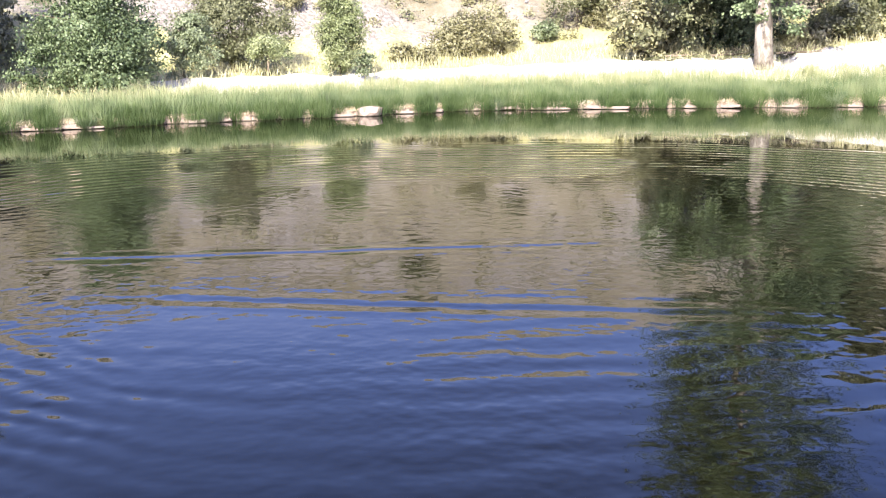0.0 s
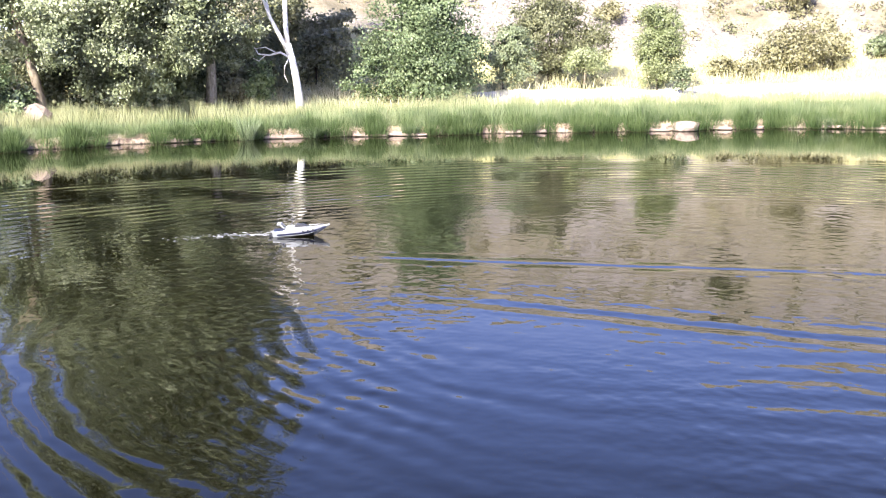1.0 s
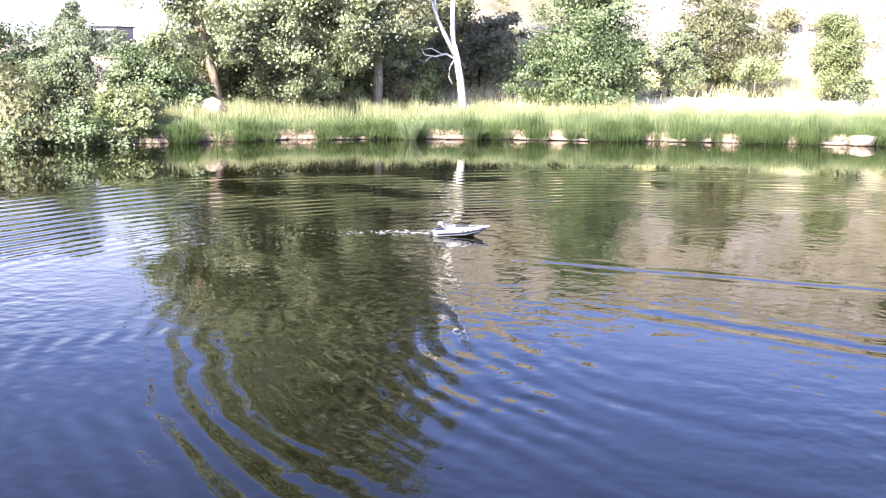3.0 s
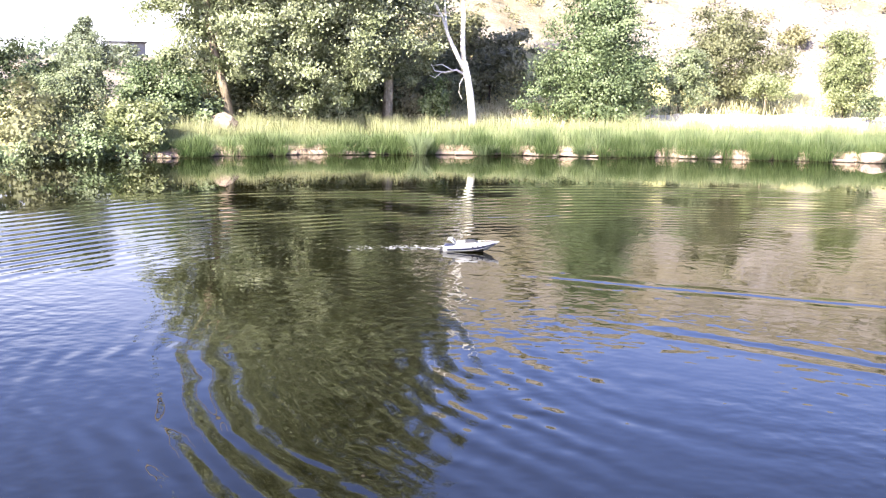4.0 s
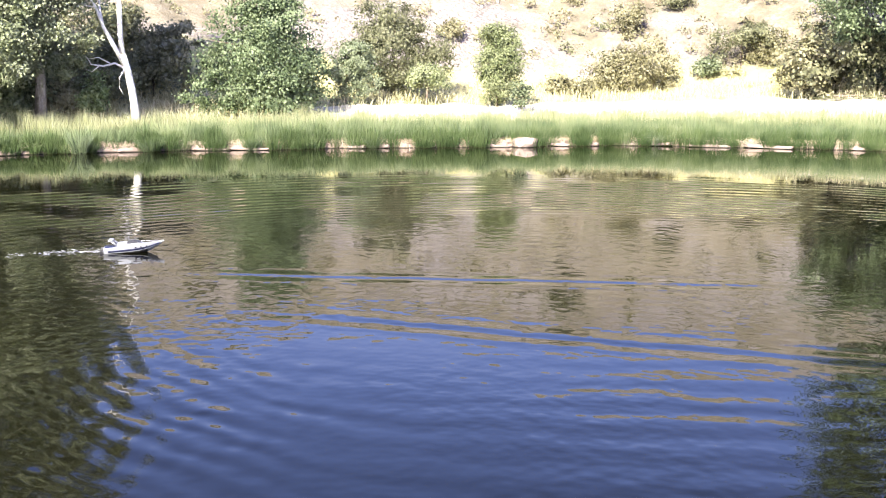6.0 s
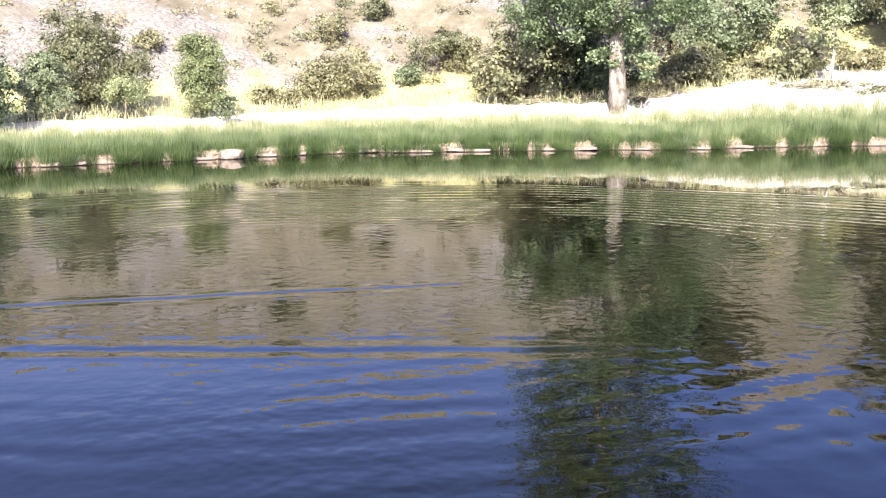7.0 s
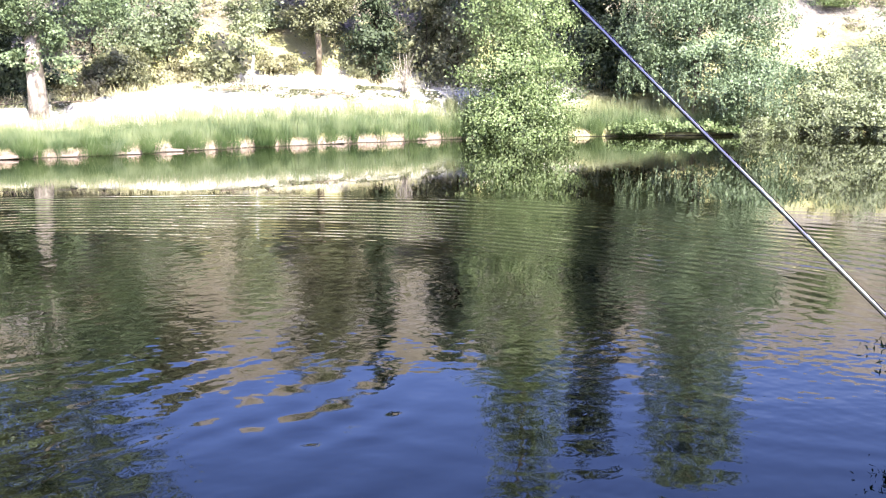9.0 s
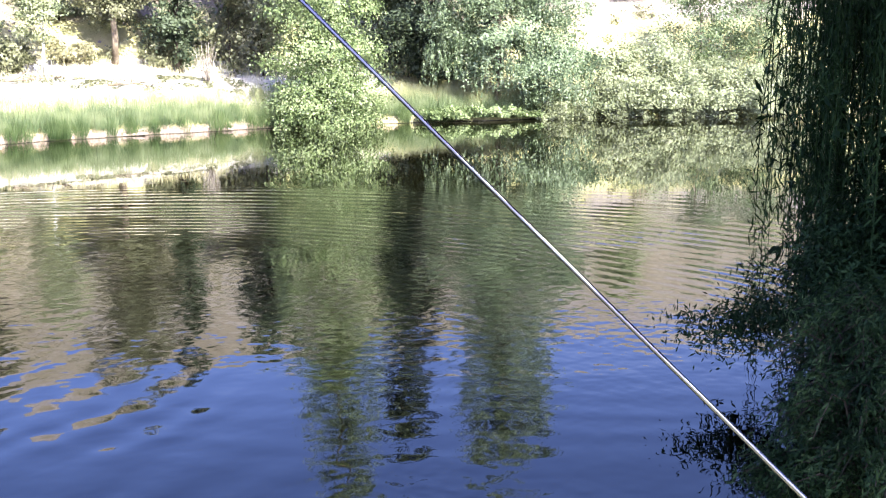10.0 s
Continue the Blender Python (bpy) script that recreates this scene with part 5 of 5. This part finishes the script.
# ---- metal rod leaning out from the near bank ----
def leaning_rod():
    a, b = Vector((1.435, 0.337, 1.74)), Vector((1.18, 0.835, 2.273))
    way = (b - a).normalized()
    low = a + way * ((0.5 - a.z) / way.z)
    high = b + way * 0.6
    t = thing("metal_rod", *low, "slim polished metal rod leaning out over the water", "rod")
    span = high - low
    v, f = tube([tuple(span * (k / 10)) for k in range(11)], [0.0037 - 0.00014 * k for k in range(11)], 14)
    part("shaft", mesh_of("shaft", v, f, ROD_METAL, True), t)
    v, f = tube([tuple(span), tuple(span * 1.004)], [0.0024, 0.0021], 12)
    part("tip", mesh_of("tip", v, f, CHROME, True), t)


leaning_rod()


# ---- weeping willow on the near bank ----
def willow():
    rng = np.random.default_rng(500)
    x0, y0 = 9.1, 1.3
    t = thing("weeping_willow", x0, y0, ground_z(x0, y0) - 0.05, "weeping willow with long hanging fronds over the water, shade put into its leaf colour", "tree")
    z0 = t.location.z
    spine = crooked((0, 0, 0), (-0.3, 0.2, 5.5), 7, rng, 0.12)
    v, f = tube(spine, [0.36, 0.30, 0.27, 0.25, 0.22, 0.19, 0.15, 0.10], 12)
    part("trunk", mesh_of("trunk", v, f, BARK_DARK, True), t)
    for k in range(9):
        a = k * 0.7 + rng.random() * 0.3
        r = 1.6 + 0.9 * rng.random()
        p = [spine[4], (math.cos(a) * r * 0.4, math.sin(a) * r * 0.4, 5.6), (math.cos(a) * r * 0.8, math.sin(a) * r * 0.8, 5.9), (math.cos(a) * r * 1.1, math.sin(a) * r * 1.1, 5.2)]
        v, f = tube(p, [0.14, 0.10, 0.06, 0.02], 7)
        part("limb", mesh_of("limb", v, f, BARK_DARK, True), t)
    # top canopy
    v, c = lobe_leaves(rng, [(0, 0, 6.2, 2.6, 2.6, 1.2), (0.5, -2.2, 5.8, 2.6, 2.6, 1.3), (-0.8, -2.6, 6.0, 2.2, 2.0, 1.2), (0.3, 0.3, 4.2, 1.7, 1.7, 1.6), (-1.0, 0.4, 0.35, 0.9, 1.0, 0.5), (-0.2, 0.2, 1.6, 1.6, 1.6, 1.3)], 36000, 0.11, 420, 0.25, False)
    part("crown", soup("crown", v, c, LEAF_WILLOW_SHADE), t)
    # inner foliage filling behind the hanging curtain; its near-black colour stands for shade
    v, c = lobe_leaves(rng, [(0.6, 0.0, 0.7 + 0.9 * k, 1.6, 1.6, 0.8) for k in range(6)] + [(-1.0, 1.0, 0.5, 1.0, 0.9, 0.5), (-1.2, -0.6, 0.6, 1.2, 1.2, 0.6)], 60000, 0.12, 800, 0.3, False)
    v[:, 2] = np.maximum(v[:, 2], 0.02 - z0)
    part("inner_foliage", soup("inner_foliage", v, c, LEAF_WILLOW_SHADE), t)
    # wide unseen canopy reaching back over the bank, added to keep sun off the willows
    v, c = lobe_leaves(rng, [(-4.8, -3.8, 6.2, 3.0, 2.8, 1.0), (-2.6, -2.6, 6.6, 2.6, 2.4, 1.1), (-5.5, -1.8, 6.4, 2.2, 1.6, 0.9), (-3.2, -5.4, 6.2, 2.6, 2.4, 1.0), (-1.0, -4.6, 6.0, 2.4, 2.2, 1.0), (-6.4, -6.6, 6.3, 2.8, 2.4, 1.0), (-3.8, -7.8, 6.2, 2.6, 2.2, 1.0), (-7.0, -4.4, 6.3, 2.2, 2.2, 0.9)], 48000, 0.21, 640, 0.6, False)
    part("unseen_shade_canopy", soup("unseen_shade_canopy", v, c, LEAF_WILLOW_SHADE), t)
    # limbs out to the added canopy
    for end in ((-4.6, -3.6, 6.2), (-2.8, -5.2, 6.1), (-5.2, -1.9, 6.3)):
        p = crooked(spine[5], end, 5, rng, 0.12)
        v, f = tube(p, [0.14, 0.12, 0.10, 0.07, 0.05, 0.02], 7)
        part("limb", mesh_of("limb", v, f, BARK_DARK, True), t)

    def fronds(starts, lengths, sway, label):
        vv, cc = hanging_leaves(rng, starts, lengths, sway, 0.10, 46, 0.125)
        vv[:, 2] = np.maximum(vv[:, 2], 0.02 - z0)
        tagged(part("frond_curtain", soup("frond_curtain", vv, cc, LEAF_WILLOW_SHADE), t, label), kind="stuff")
        sv, sf = [], []
        for s, ln, sw in zip(starts, lengths, sway):
            pts = [tuple(np.maximum(s + np.array([0, 0, -ln * u]) + sw * math.sin(u * 1.8), [-99, -99, 0.02 - z0])) for u in (0, 0.35, 0.7, 1)]
            a, b = tube(pts, [0.006, 0.005, 0.004, 0.002], 4)
            k = len(sv)
            sv += a
            sf += [tuple(q + k for q in g) for g in b]
        tagged(part("stem", mesh_of("stem", sv, sf, LEAF_WILLOW_SHADE), t), kind="stuff")

    # long curtain, in bunches with dark gaps between
    n, bunches = 1500, 150
    ba = math.pi + (rng.random(bunches) - 0.5) * 4.8
    br = 0.8 + 1.35 * np.sqrt(rng.random(bunches))
    bh = 4.0 + 1.6 * rng.random(bunches)
    bl = 2.2 + 2.8 * rng.random(bunches)
    who = rng.integers(0, bunches, n)
    st = np.stack([np.cos(ba) * br, np.sin(ba) * br, bh], 1)[who] + rng.normal(size=(n, 3)) * np.array([0.11, 0.11, 0.3])
    fronds(st, bl[who] + 0.5 * rng.random(n), rng.normal(size=(n, 3)) * 0.10 + rng.normal(size=(bunches, 3))[who] * 0.15, "long hanging leafy fronds")
    # lower skirt that reaches out over the water
    n, bunches = 420, 46
    ba, br = 2.1 + 2.0 * rng.random(bunches), 1.2 + 0.8 * rng.random(bunches)
    who = rng.integers(0, bunches, n)
    a, r = ba[who] + rng.normal(size=n) * 0.05, br[who] + rng.normal(size=n) * 0.08
    st = np.stack([np.cos(a) * r, np.sin(a) * r, 0.4 + 0.8 * rng.random(n) - 0.3 * (r - 1.2)], 1)
    fronds(st, 0.4 + 0.6 * rng.random(n), np.stack([np.cos(a), np.sin(a), a * 0], 1) * (0.15 + 0.2 * rng.random((n, 1))), "arching lower fronds")

    lob = [(-2.0, 1.55, 0.12, 0.36, 0.36, 0.22), (-2.25, 1.85, 0.02, 0.3, 0.3, 0.14), (-2.2, 1.1, 0.25, 0.4, 0.45, 0.3), (-1.7, 1.1, 0.55, 0.42, 0.42, 0.4), (-1.9, 0.5, 0.5, 0.5, 0.6, 0.4)]
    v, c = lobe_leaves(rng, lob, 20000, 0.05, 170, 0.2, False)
    tagged(part("spray", soup("spray", v, c, LEAF_WILLOW_SHADE), t, "leafy sprays spreading over the water"), kind="stuff")


willow()


def willow_bush(x, y, tall, spread, n, seed):
    """A young willow: many arching shoots set with narrow leaves."""
    rng = np.random.default_rng(seed)
    z = max(0.05, ground_z(x, y))
    t = thing("willow_bush", x, y, z, "young green willow bush with arching shoots on the near bank", "bush", "young willows")
    pts, axs, sv, sf = [], [], [], []
    for k in range(n):
        a = rng.random() * 6.28
        r = spread * (0.35 + 0.65 * rng.random())
        h = tall * (0.55 + 0.45 * rng.random())
        u = np.linspace(0, 1, 26)
        px, pz = r * u ** 1.3, h * np.sin(u * (1.9 + 0.5 * rng.random())) / 1.0
        line = np.stack([np.cos(a) * px, np.sin(a) * px, np.maximum(pz, 0.02)], 1)
        tv, tf = tube([tuple(line[i]) for i in (0, 6, 12, 18, 25)], [0.007, 0.006, 0.0045, 0.003, 0.0015], 4)
        b = len(sv)
        sv += tv
        sf += [tuple(q + b for q in g) for g in tf]
        pick = line[rng.integers(5, 26, 110)] + rng.normal(size=(110, 3)) * 0.02
        pts.append(pick)
        axs.append(rng.normal(size=(110, 3)) * 0.5 + np.array([math.cos(a) * 0.6, math.sin(a) * 0.6, -0.7]))
    p, ax = np.concatenate(pts), np.concatenate(axs)
    ln = 0.03 + 0.02 * rng.random(len(p))
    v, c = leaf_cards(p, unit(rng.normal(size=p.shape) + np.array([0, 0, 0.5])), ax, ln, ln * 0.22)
    tagged(part("foliage", soup("foliage", v, c, LEAF_YOUNG_SHADE), t), kind="stuff")
    tagged(part("stem", mesh_of("stem", sv, sf, BARK_DARK), t), kind="stuff")


for q in ((5.15, 1.75, 0.62, 0.42, 80, 531), (5.4, 1.75, 0.75, 0.5, 90, 532), (4.8, 1.5, 0.6, 0.42, 75, 533), (5.1, 1.35, 0.7, 0.5, 85, 534), (4.75, 1.75, 0.4, 0.3, 60, 535), (5.6, 1.6, 0.85, 0.5, 90, 536), (4.5, 1.3, 0.45, 0.4, 70, 537)):
    willow_bush(*q)
